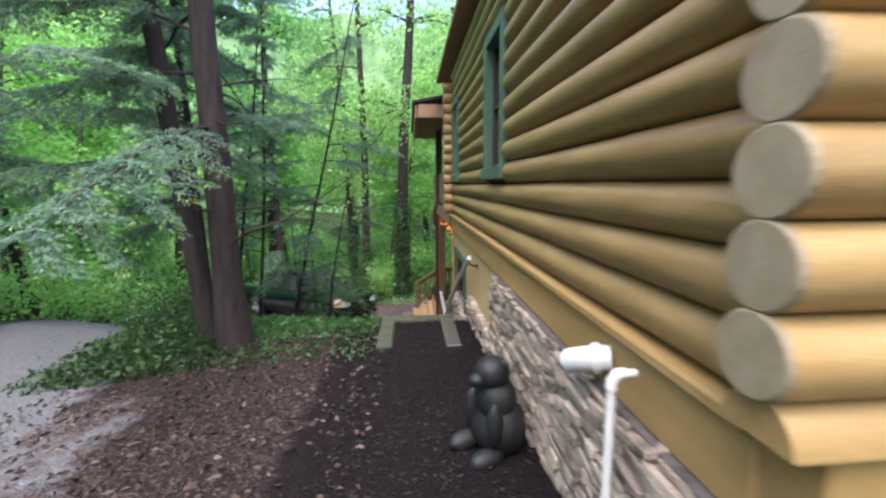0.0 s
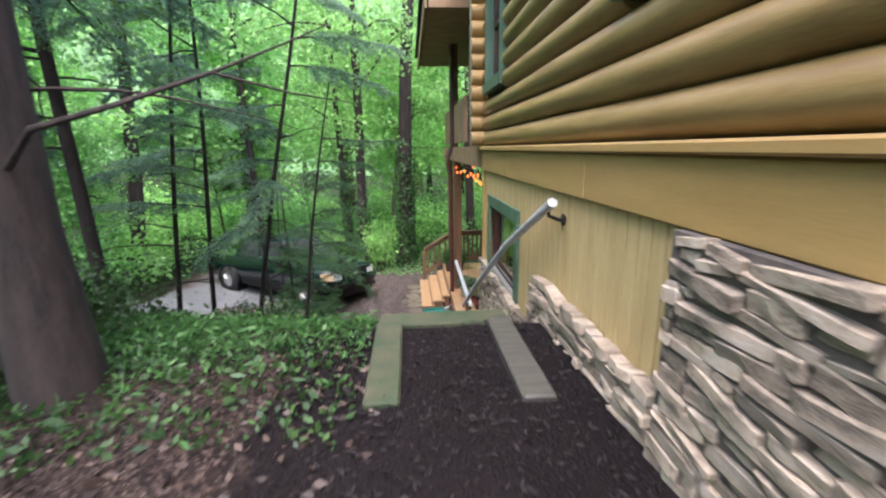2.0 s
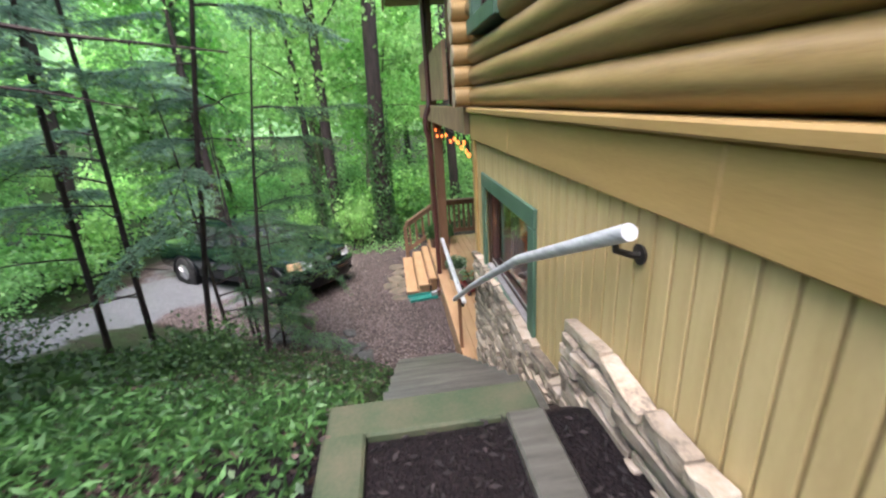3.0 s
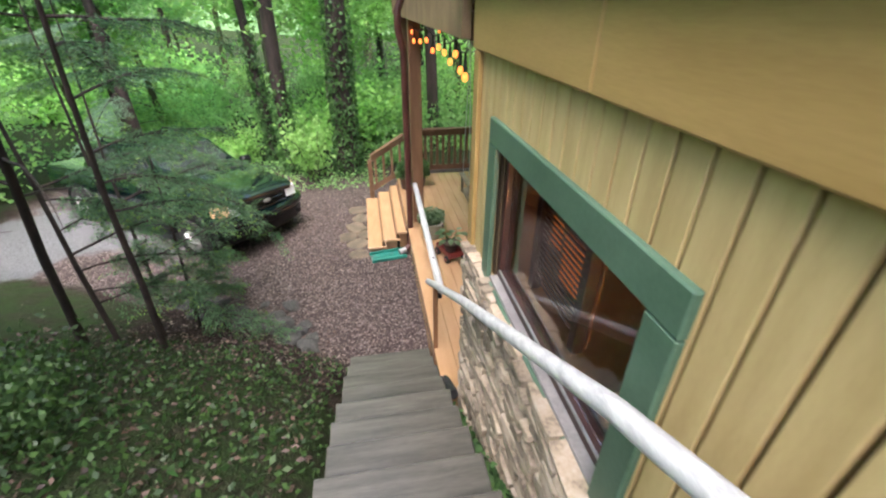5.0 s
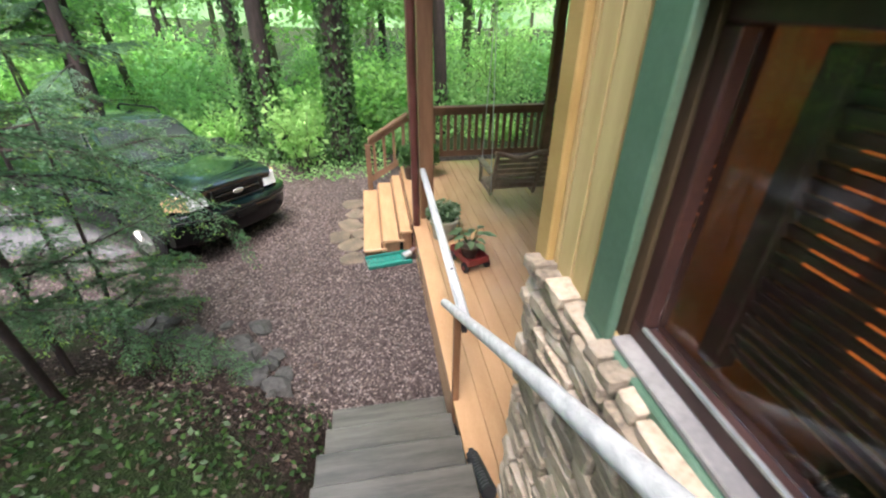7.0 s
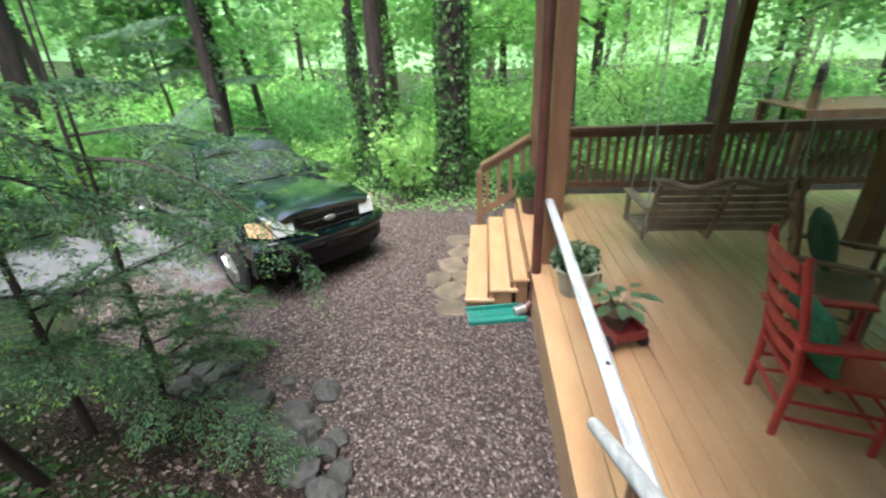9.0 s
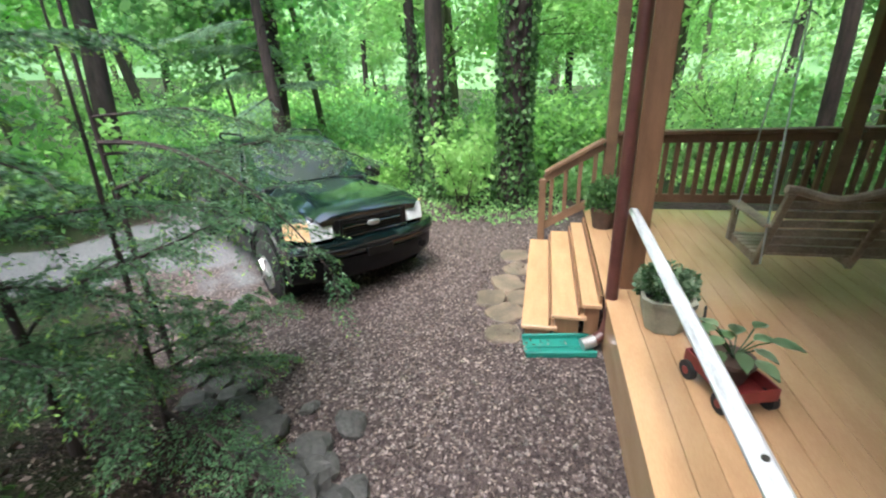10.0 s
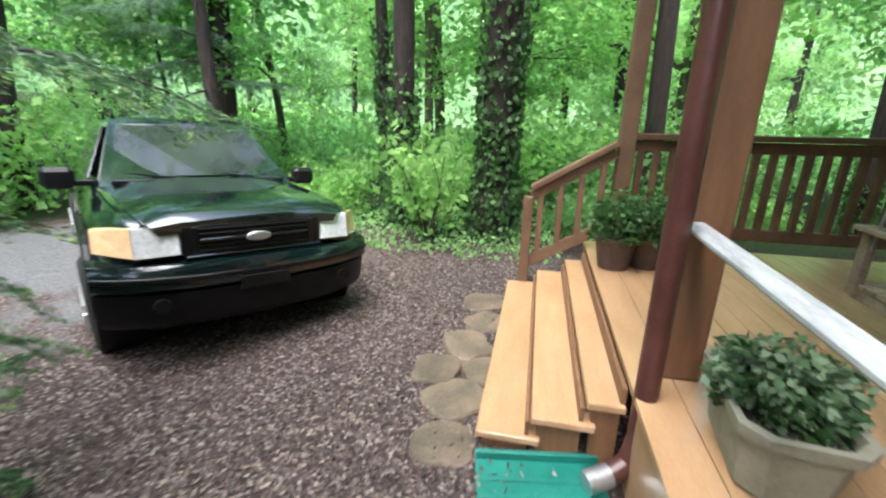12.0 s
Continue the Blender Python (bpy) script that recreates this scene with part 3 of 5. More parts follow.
def stone_meshes():
    out = []
    for k in range(10):
        bm = bmesh.new()
        bmesh.ops.create_cube(bm, size=1)
        bmesh.ops.subdivide_edges(bm, edges=[e for e in bm.edges if abs(e.verts[0].co.y - e.verts[1].co.y) > 0.5], cuts=2)
        for v in bm.verts:
            v.co += Vector((0.18 * noise.noise(v.co * 1.7 + Vector((k * 7, 0, 0))), 0.05 * noise.noise(v.co * 2 + Vector((0, k * 7, 0))), 0.20 * noise.noise(v.co * 1.9 + Vector((0, 0, k * 7)))))
        bmesh.ops.bevel(bm, geom=bm.edges[:], offset=0.07, segments=1, affect="EDGES")
        me = bpy.data.meshes.new("stone")
        bmesh.ops.recalc_face_normals(bm, faces=bm.faces)
        bm.to_mesh(me)
        bm.free()
        me.materials.append(M_STONE)
        out.append(me)
    return out


STONES = stone_meshes()


def lay_stones(wall):
    rnd = random.Random(8)

    def area(y0, y1, zlo, ztop, xface, most=1.0):
        z = ztop
        while z > zlo(y1) - 0.15 and z > 0.0:
            h = rnd.uniform(0.035, 0.085)
            y = y0 + rnd.uniform(-0.1, 0.0)
            while y < y1:
                w = min(most * rnd.choice((rnd.uniform(0.08, 0.2), rnd.uniform(0.15, 0.42))), y1 - y)
                if w < 0.05:
                    break
                ya = max(y, y0)
                wa = y + w - ya
                if z > zlo(y) - 0.12 and wa > 0.04:
                    dep = rnd.uniform(0.06, 0.095)
                    hh = h * rnd.uniform(0.8, 1.2)
                    shared("stone", rnd.choice(STONES), wall, pose(xface - dep / 2 + 0.035, ya + wa / 2, z - h / 2 + rnd.uniform(-0.008, 0.008), rnd.uniform(-9, 9), rnd.uniform(-8, 8), rnd.uniform(-6, 6)) @ Matrix.Diagonal((dep, wa - 0.012, hh - 0.008, 1)))
                y += w
            z -= h

    area(0.9, 4.04, lambda y: height(0.8, y), 3.38, 0.82)
    area(4.05, 5.80, lambda y: height(0.8, y) - 0.1, 2.72, 0.825)
    area(5.81, 8.27, lambda y: max(0.4, 0.22 + (9.3 - y) * 0.59 - 0.35), 2.20, 0.84, 0.8)


# ---- stairs down the slope ----
N_STEP, TOP_Z, TOP_Y, BOT_Z, BOT_Y = 13, 2.42, 5.62, 0.22, 9.33


def build_stairs():
    st = thing("garden_stairs", "weathered grey wooden plank steps down the bank", "stairs")
    run, rise = (BOT_Y - TOP_Y) / (N_STEP - 1), (TOP_Z - BOT_Z) / (N_STEP - 1)
    for k in range(1, N_STEP):
        y, z = TOP_Y + k * run, TOP_Z - k * rise
        x0 = -0.19 + 0.012 * math.sin(k * 2.3)
        part("tread", box(x0, 0.69, y - run - 0.035, y, z - 0.045, z, 0.007), M_TREAD, st)
        part("riser", box(x0 + 0.03, 0.66, y - 0.045, y - 0.02, z - rise, z - 0.046, 0.003), M_TREAD, st)
    for x in (-0.15, 0.63):
        part("stringer", beam((x, TOP_Y, TOP_Z - 0.28), (x, BOT_Y - 0.05, BOT_Z - 0.26), 0.04, 0.24), M_TREAD, st)
    land = thing("path_edging", "mossy square timbers framing the mulch landing", "edging")
    part("timber", box(-0.40, 0.55, 5.42, 5.64, 2.26, 2.47, 0.012), M_TIMBER, land, "green-stained front timber")
    part("timber", box(-0.40, -0.22, 4.44, 5.415, 2.28, 2.50, 0.012), M_TIMBER, land)
    part("timber", box(0.38, 0.55, 4.42, 5.415, 2.28, 2.50, 0.012), M_TREAD, land, "paler tan timber")
    tagged(mesh_ob("mulch_bed", box(-0.218, 0.378, 4.0, 5.418, 2.2, 2.42, 0.0), mat("dark_mulch", (0.005, 0.003, 0.0032), (0.02, 0.013, 0.013), 0.95, 30, 1.0)), "dark brown mulch filling the landing", "mulch", kind="structure")


def build_handrail():
    hr = thing("handrail", "round white painted handrail on iron wall bracket", "handrail")
    part("rail", tube([(0.745, 5.19, 3.34), (0.738, 6.4, 2.79), (0.735, 8.0, 1.90), (0.73, 9.56, 0.975)], 0.031, 14), M_WHITE, hr, smooth=True)
    part("bracket", tube([(0.745, 5.28, 3.31), (0.76, 5.29, 3.24), (0.83, 5.30, 3.21), (0.868, 5.30, 3.21)], 0.013, 10), M_IRON, hr, smooth=True)
    bm = bmesh.new()
    bmesh.ops.create_cone(bm, cap_ends=True, segments=16, radius1=0.04, radius2=0.036, depth=0.012)
    bm.transform(Matrix.Translation((0.862, 5.30, 3.21)) @ Matrix.Rotation(radians(90), 4, "Y"))
    part("bracket_plate", bm, M_IRON, hr)
    part("post", box(0.715, 0.76, 9.10, 9.145, 0.02, 1.20, 0.004), M_BROWN, hr, "thin brown post")
    dr = thing("deck_handrail", "white painted weathered flat rail along the deck edge", "handrail")
    part("rail", beam((0.80, 9.12, 1.125), (0.87, 12.06, 1.125), 0.075, 0.045, 0.017), M_WHITE, dr)
    part("bolt", tube([(0.815, 9.75, 1.144), (0.815, 9.75, 1.154)], 0.011, 8), M_IRON, dr)
    part("end_bracket", box(0.765, 0.80, 9.09, 9.16, 1.08, 1.125, 0.004), M_IRON, dr)
    pipe = thing("drain_hose", "black corrugated drain pipe lying beside the steps", "drain pipe")
    bm = bmesh.new()
    pts, rad = [], []
    for k in range(60):
        t = k / 59
        pts.append((0.77 - 0.01 * t, 8.30 + 0.85 * t, 0.62 - 0.52 * t)), rad.append(0.048 if k % 2 else 0.041)
    part("hose", tube(pts, rad, 12), M_CORR, pipe, smooth=False)


# ---- the porch deck ----
DECK_Z = 0.42


def build_deck():
    dk = thing("porch_deck", "tan painted plank porch deck, wet and glossy", "deck", kind="structure")
    x = 0.72
    k = 0
    while x < 7.0:
        w = 0.19 if k == 0 else 0.138
        y0 = 8.34 if x + w > 0.86 else 8.20
        part("plank", box(x, x + w - 0.003, y0, 14.35, DECK_Z - 0.035, DECK_Z, 0.003), M_DECK, dk)
        x += w
        k += 1
    part("fascia", box(0.735, 0.765, 8.22, 12.0, -0.1, DECK_Z - 0.037, 0.004), M_DECK, dk)
    part("fascia", box(0.735, 7.0, 14.30, 14.34, -0.4, DECK_Z - 0.037, 0.004), M_RAIL, dk)
    part("joist_box", box(0.80, 6.9, 8.4, 14.25, 0.2, DECK_Z - 0.04, 0), M_RAIL, dk)
    st = thing("porch_steps", "wide tan painted plank steps up to the porch deck", "stairs")
    for k, (xa, xb, z) in enumerate(((0.05, 0.36, 0.06), (0.31, 0.60, 0.185), (0.55, 0.82, 0.31))):
        part("tread", box(xa, xb if k < 2 else 0.715, 11.98, 14.06, z - 0.04, z, 0.006), M_DECK, st)
        part("riser", box(xb - 0.075 if k < 2 else 0.69, xb - 0.055 if k < 2 else 0.712, 12.0, 14.04, z + 0.002, z + 0.083, 0.003), M_BROWN, st)
        part("end_block", box(xa + 0.03, xb - 0.06 if k < 2 else 0.70, 12.01, 12.05, -0.1, z - 0.042, 0.003), M_BROWN, st)
    return dk


def baluster_rail(name, label, p0, p1, top, bottom, n, material, w=0.05):
    r = thing(name, label, "railing")
    a, b = Vector(p0), Vector(p1)
    part("top_rail", beam(a + Vector((0, 0, top)), b + Vector((0, 0, top)), 0.14, 0.045), material, r)
    part("sub_rail", beam(a + Vector((0, 0, top - 0.075)), b + Vector((0, 0, top - 0.075)), 0.045, 0.09), material, r)
    part("bottom_rail", beam(a + Vector((0, 0, bottom)), b + Vector((0, 0, bottom)), 0.045, 0.10), material, r)
    for k in range(n):
        q = a.lerp(b, (k + 0.5) / n)
        part("baluster", box(q.x - w / 2, q.x + w / 2, q.y - w / 2, q.y + w / 2, q.z + bottom + 0.045, q.z + top - 0.115, 0.004), material, r)
    return r


def post(name, label, x, y, z0, z1, w, material):
    p = thing(name, label, "post", (x, y, z0))
    part("shaft", box(-w / 2, w / 2, -w / 2, w / 2, 0, z1 - z0, 0.008), material, p)
    return p


def build_porch():
    baluster_rail("deck_railing", "dark brown wooden railing with square balusters", (1.02, 14.18, DECK_Z), (3.24, 14.18, DECK_Z), 0.98, 0.20, 18, M_RAIL)
    baluster_rail("deck_railing", "dark brown wooden railing with square balusters", (3.46, 14.18, DECK_Z), (6.8, 14.18, DECK_Z), 0.98, 0.20, 27, M_RAIL)
    s = baluster_rail("stair_railing", "brown sloping stair railing with square balusters", (0.21, 14.12, 0.02), (0.88, 14.12, DECK_Z), 0.92, 0.22, 4, M_SRAIL)
    part("newel", box(0.14, 0.23, 14.075, 14.165, -0.05, 0.86, 0.006), M_SRAIL, s)
    post("porch_post", "tall square brown painted porch post", 0.93, 12.17, DECK_Z, 3.40, 0.17, M_BROWN)
    post("porch_post", "slim brown painted post rising from the railing", 0.96, 14.18, DECK_Z, 3.40, 0.13, M_SRAIL)
    post("porch_post", "dark brown square post within the railing", 3.35, 14.18, DECK_Z, 3.40, 0.14, M_RAIL)
    post("porch_post", "thick dark brown square post on the deck", 4.12, 12.52, DECK_Z, 3.40, 0.20, M_RAIL)
    up = thing("upper_deck", "brown upper deck over the porch with pale rim beam", "deck", kind="structure")
    part("rim_beam", box(0.80, 0.86, 8.48, 14.3, 3.42, 3.70, 0.006), M_SHINGLE, up)
    part("under_beam", box(0.87, 1.0, 8.48, 14.3, 3.405, 3.56, 0.006), M_RAIL, up)
    part("rim_beam", box(0.80, 7.0, 14.31, 14.37, 3.42, 3.70, 0.006), M_SHINGLE, up)
    part("boards", box(0.87, 7.0, 8.48, 14.3, 3.60, 3.68, 0.0), M_RAIL, up)
    for k in range(9):
        part("joist", box(1.02, 6.95, 8.7 + k * 0.66, 8.74 + k * 0.66, 3.44, 3.598, 0.003), M_RAIL, up)
    part("solid_rail", box(0.84, 0.90, 10.2, 14.2, 3.78, 4.55, 0.006), M_SHINGLE, up)
    part("upper_post", box(0.83, 0.95, 12.1, 12.22, 3.70, 5.8, 0.006), M_SRAIL, up)
    lg = thing("log_column", "dark stained upright log at the upper deck", "column", (1.12, 10.8, 3.68))
    part("shaft", tube([(0, 0, 0), (0, 0, 2.15)], 0.12, 16), M_BROWN, lg, smooth=True)
    roof = thing("roof", "brown shingled roof with boarded soffit over the cabin", "roof", kind="structure")
    part("soffit", box(0.22, 9.2, 9.6, 14.6, 5.80, 5.86, 0.01), M_SHINGLE, roof)
    part("fascia_board", box(0.16, 0.20, 9.55, 14.65, 5.72, 6.0, 0.006), M_SHINGLE, roof)
    part("fascia_board", box(0.22, 9.2, 9.52, 9.58, 5.72, 6.0, 0.006), M_SHINGLE, roof)
    bm = loft([[(0.10, 9.5, 6.02), (0.10, 14.7, 6.02), (0.10, 14.7, 6.08), (0.10, 9.5, 6.08)], [(9.2, 9.5, 7.6), (9.2, 14.7, 7.6), (9.2, 14.7, 7.66), (9.2, 9.5, 7.66)]])
    part("shingles", bm, M_BARK, roof)
    part("main_soffit", box(0.62, 9.2, 0.2, 9.45, 6.42, 6.5, 0.01), M_SHINGLE, roof)
    ds = thing("downspout", "maroon round metal downspout with curved elbows", "downspout")
    part("pipe", tube([(0.80, 12.0, 5.75), (0.80, 12.0, 5.6), (0.80, 11.98, 4.0), (0.79, 11.96, 3.72), (0.70, 11.93, 3.5), (0.70, 11.92, 3.3), (0.76, 11.92, 3.05), (0.765, 11.93, 0.2), (0.74, 11.92, 0.08), (0.66, 11.88, 0.03)], 0.048, 14), M_SPOUT, ds, smooth=True)
    part("outlet", tube([(0.66, 11.88, 0.03), (0.56, 11.83, 0.01)], 0.052, 14), M_GALV, ds, "bare metal outlet", True)
    sb = thing("splash_block", "teal plastic splash block under the downspout", "splash block", (0.36, 11.84, -0.07), rz=10)
    part("tray", box(-0.28, 0.30, -0.13, 0.13, 0, 0.03, 0.008), M_TEAL, sb)
    part("side", box(-0.28, 0.30, 0.115, 0.14, 0.02, 0.075, 0.006), M_TEAL, sb)
    part("side", box(-0.28, 0.30, -0.14, -0.115, 0.02, 0.075, 0.006), M_TEAL, sb)
    part("rib", box(-0.25, 0.28, -0.012, 0.012, 0.03, 0.04, 0.003), M_TEAL, sb)


def build_string_lights():
    sl = thing("string_lights", "string of warm glowing bulbs hung under the porch beam", "string lights")
    pts = []
    for k in range(41):
        t = k / 40
        pts.append((0.87 + 0.5 * t * (1 - t), 12.0 - 3.4 * t, 3.36 - 0.06 * abs(math.sin(t * math.pi * 4))))
    part("cable", tube(pts, 0.006, 6), M_IRON, sl)
    for k in range(2, 40, 4):
        x, y, z = pts[k]
        d = 0.03 + 0.02 * (k % 3)
        part("socket", tube([(x, y, z), (x, y, z - d), (x, y, z - d - 0.05)], [0.006, 0.014, 0.016], 8), M_IRON, sl)
        b = bmesh.new()
        bmesh.ops.create_uvsphere(b, u_segments=10, v_segments=8, radius=0.021)
        b.transform(Matrix.Translation((x, y, z - d - 0.085)) @ Matrix.Diagonal((1, 1, 1.4, 1)))
        part("bulb", b, M_BULB, sl, "glowing amber bulb", True)
    pts = [(0.9 + 0.2 * k, 12.05 + 0.1 * k, 3.32 - 0.05 * (k % 2)) for k in range(12)]
    part("cable", tube(pts, 0.006, 6), M_IRON, sl)
    for x, y, z in pts[::2]:
        b = bmesh.new()
        bmesh.ops.create_uvsphere(b, u_segments=10, v_segments=8, radius=0.021)
        b.transform(Matrix.Translation((x, y, z - 0.06)) @ Matrix.Diagonal((1, 1, 1.4, 1)))
        part("bulb", b, M_BULB, sl, "glowing amber bulb", True)


def build_wall_pipes():
    v = thing("vent_pipe", "stubby white plastic vent pipe with a wide flange", "vent pipe")
    part("pipe", tube([(0.84, 1.62, 3.53), (0.775, 1.65, 3.52), (0.745, 1.69, 3.50), (0.72, 1.77, 3.46)], [0.055, 0.055, 0.055, 0.055], 16), M_PVC, v, smooth=True)
    part("collar", tube([(0.80, 1.638, 3.524), (0.77, 1.652, 3.519)], 0.066, 16), M_PVC, v, smooth=True)
    p = thing("drain_pipe", "thin white plastic drain pipe with elbow", "drain pipe")
    part("pipe", tube([(0.78, 1.33, 3.60), (0.72, 1.33, 3.60), (0.70, 1.33, 3.585), (0.695, 1.33, 3.55), (0.695, 1.33, 2.6)], 0.016, 10), M_PVC, p, smooth=True)
    part("elbow", tube([(0.74, 1.33, 3.602), (0.715, 1.33, 3.60), (0.698, 1.33, 3.58), (0.695, 1.33, 3.545)], 0.022, 10), M_PVC, p, smooth=True)


build_log_wall()
LOWER = build_basement_wall()
build_lower_window()
for i, w in enumerate(WINDOWS):
    build_log_window(i, *w)
build_stairs()
build_handrail()
build_deck()
build_porch()
build_string_lights()
build_wall_pipes()


# ---- plants and woods ----
def leaf_mesh(name, centres, normals, sizes, material, width=0.5, seed=0):
    """Many rhombic leaves, two triangles each, on given places."""
    rng = np.random.default_rng(seed)
    n = len(centres)
    ax = np.asarray(normals, float)
    ax /= np.linalg.norm(ax, axis=1)[:, None] + 1e-9
    other = np.cross(ax, rng.normal(size=(n, 3)))
    other /= np.linalg.norm(other, axis=1)[:, None] + 1e-9
    s = np.asarray(sizes, float)[:, None]
    c = np.asarray(centres, float)
    bend = np.cross(ax, other) * s * 0.12
    v = np.stack([c - ax * s * 0.5, c + other * s * 0.5 * width + bend, c + ax * s * 0.5, c - other * s * 0.5 * width + bend], 1).reshape(-1, 3)
    me = bpy.data.meshes.new(name)
    me.vertices.add(4 * n), me.loops.add(4 * n), me.polygons.add(n)
    me.vertices.foreach_set("co", v.ravel())
    me.loops.foreach_set("vertex_index", np.arange(4 * n))
    me.polygons.foreach_set("loop_start", np.arange(n) * 4)
    me.update(calc_edges=True)
    me.materials.append(material)
    return me


def limb_points(rng, start, way, length, n=6, droop=0.0, wander=0.12):
    p, d, out = np.array(start, float), np.array(way, float), []
    d /= np.linalg.norm(d)
    for k in range(n + 1):
        out.append(tuple(p))
        d = d + rng.normal(size=3) * wander + np.array((0, 0, -droop / n))
        d /= np.linalg.norm(d)
        p = p + d * length / n
    return out


def broadleaf(seed, tall, r, crown_z, crown_r, leaves, size, leafmat, bark, label):
    """A tree with a tapered trunk, limbs and a loose crown of small leaves."""
    rng = np.random.default_rng(seed)
    t = thing("tree", label, "tree", group="woodland trees")
    trunk = limb_points(rng, (0, 0, -0.3), (0.02, 0.02, 1), tall, 9, 0, 0.03)
    bm = tube(trunk, [r * (1.25 if k == 0 else 1 - 0.75 * k / 9) for k in range(10)], 10)
    tips = []
    for k in range(20):
        f = rng.uniform(crown_z / tall, 0.98)
        i = min(8, int(f * 9))
        b = np.array(trunk[i]) + (np.array(trunk[i + 1]) - np.array(trunk[i])) * (f * 9 - i)
        a = rng.uniform(0, 2 * math.pi)
        ln = crown_r * rng.uniform(0.5, 1.15) * (1.15 - 0.6 * f)
        pts = limb_points(rng, b, (math.cos(a), math.sin(a), rng.uniform(0.1, 0.7)), ln, 5, 0.5, 0.15)
        tube(pts, [r * 0.28 * (1 - 0.85 * q / 5) for q in range(6)], 5, bm)
        for q in pts[2:]:
            tips.append(q)
            for _ in range(2):
                tips.append(tuple(np.array(q) + rng.normal(size=3) * crown_r * 0.16))
    part("trunk", bm, bark, t, smooth=True)
    tips = np.array(tips)
    pick = tips[rng.integers(0, len(tips), leaves)]
    c = pick + rng.normal(size=(leaves, 3)) * np.array((0.42, 0.42, 0.22)) * crown_r * 0.28
    nrm = rng.normal(size=(leaves, 3)) * np.array((1, 1, 0.35)) + np.array((0, 0, -0.3))
    ob = new("crown", leaf_mesh("crown", c, nrm, rng.uniform(0.6, 1.3, leaves) * size, leafmat, 0.62, seed))
    ob.parent = t
    return t


def spray(rng, start, way, length, dens, out, tips, twigs, droop=0.5):
    """One hemlock bough: a drooping limb with flat side twigs full of needles."""
    pts = limb_points(rng, start, way, length, 10, droop, 0.07)
    tube(pts, [0.014 * length / 1.5 * (1 - 0.9 * k / 10) + 0.0015 for k in range(11)], 5, twigs)
    P = np.array(pts)
    for k in range(2, 11):
        fwd = P[k] - P[k - 1]
        fwd /= np.linalg.norm(fwd)
        sd = np.cross(fwd, (0, 0, 1))
        sd /= np.linalg.norm(sd) + 1e-9
        for side in (-1, 1):
            for rep in range(2):
                tl = length * rng.uniform(0.16, 0.42) * (1.2 - 0.07 * k)
                d = fwd * rng.uniform(0.5, 0.9) + sd * side + np.array((0, 0, rng.uniform(-0.35, 0.05)))
                st = P[k] + fwd * rng.uniform(-0.06, 0.06)
                tp = limb_points(rng, st, d, tl, 5, 0.35, 0.10)
                tube(tp, [0.0035, 0.003, 0.0025, 0.002, 0.0015, 0.001], 3, twigs, False)
                T = np.array(tp)
                n = int(dens * tl)
                f = rng.uniform(0, 5, n)
                i = np.minimum(f.astype(int), 4)
                base = T[i] + (T[i + 1] - T[i]) * (f - i)[:, None]
                dirv = T[i + 1] - T[i]
                dirv /= np.linalg.norm(dirv, axis=1)[:, None]
                lat = np.cross(dirv, (0, 0, 1))
                sg = rng.choice((-1, 1), n)[:, None]
                spread = rng.uniform(0.0, 1.0, n)[:, None] * tl * 0.20
                c = base + lat * sg * spread + rng.normal(size=(n, 3)) * np.array((0.006, 0.006, 0.010))
                nd = lat * sg + dirv * 0.9 + rng.normal(size=(n, 3)) * 0.25
                tipm = (f > 4.4) & (rng.uniform(size=n) < 0.6)
                out.append((c[~tipm], nd[~tipm]))
                tips.append((c[tipm], nd[tipm]))


def hemlock(seed, tall, r, boughs, z0, z1, reach, dens, label, lean=(0, 0), size=0.03, ways=None, group="hemlock trees", bare=0, droop=0.5, needles=None):
    rng = np.random.default_rng(seed)
    t = thing("hemlock_tree", label, "tree", group=group)
    trunk = limb_points(rng, (0, 0, -0.3), (lean[0], lean[1], 1), tall, 10, 0, 0.02)
    bm = tube(trunk, [r * (1.35 if k == 0 else 1 - 0.08 * k) for k in range(11)], 12)
    TR = np.array(trunk)
    for k in range(bare):
        f = rng.uniform(0.15, 0.7) * 10
        b = TR[int(f)] + (TR[int(f) + 1] - TR[int(f)]) * (f % 1)
        a = rng.uniform(0, 6.28)
        tube(limb_points(rng, b, (math.cos(a), math.sin(a), rng.uniform(-0.1, 0.4)), rng.uniform(0.6, 1.6), 6, 0.4, 0.12), [0.014 - 0.002 * q for q in range(7)], 5, bm)
    out, tips = [], []
    for k in range(boughs):
        z = z0 + (z1 - z0) * (k + rng.uniform(0, 1)) / boughs
        f = min(9.99, max(0.0, (z + 0.3) / tall * 10))
        b = TR[int(f)] + (TR[int(f) + 1] - TR[int(f)]) * (f % 1)
        a = rng.uniform(0, 6.28) if ways is None else radians(rng.uniform(*ways))
        spray(rng, b, (math.cos(a), math.sin(a), rng.uniform(-0.05, 0.3)), reach * rng.uniform(0.6, 1.15), dens, out, tips, bm, droop)
    part("trunk", bm, M_BARK, t, smooth=True)
    for nm, src, m in (("foliage", out, needles or M_HEM), ("new_growth", tips, M_HEMT)):
        if not src:
            continue
        c, d = np.concatenate([a for a, _ in src]), np.concatenate([b for _, b in src])
        if len(c):
            ob = new(nm, leaf_mesh(nm, c, d, rng.uniform(0.7, 1.3, len(c)) * size, m, 0.38, seed))
            ob.parent = t
    return t


def place(ob, x, y, rz=0, s=1.0, dz=0.0):
    ob.matrix_basis = pose(x, y, height(x, y) + dz, 0, 0, rz) @ Matrix.Diagonal((s, s, s, 1))
    return ob


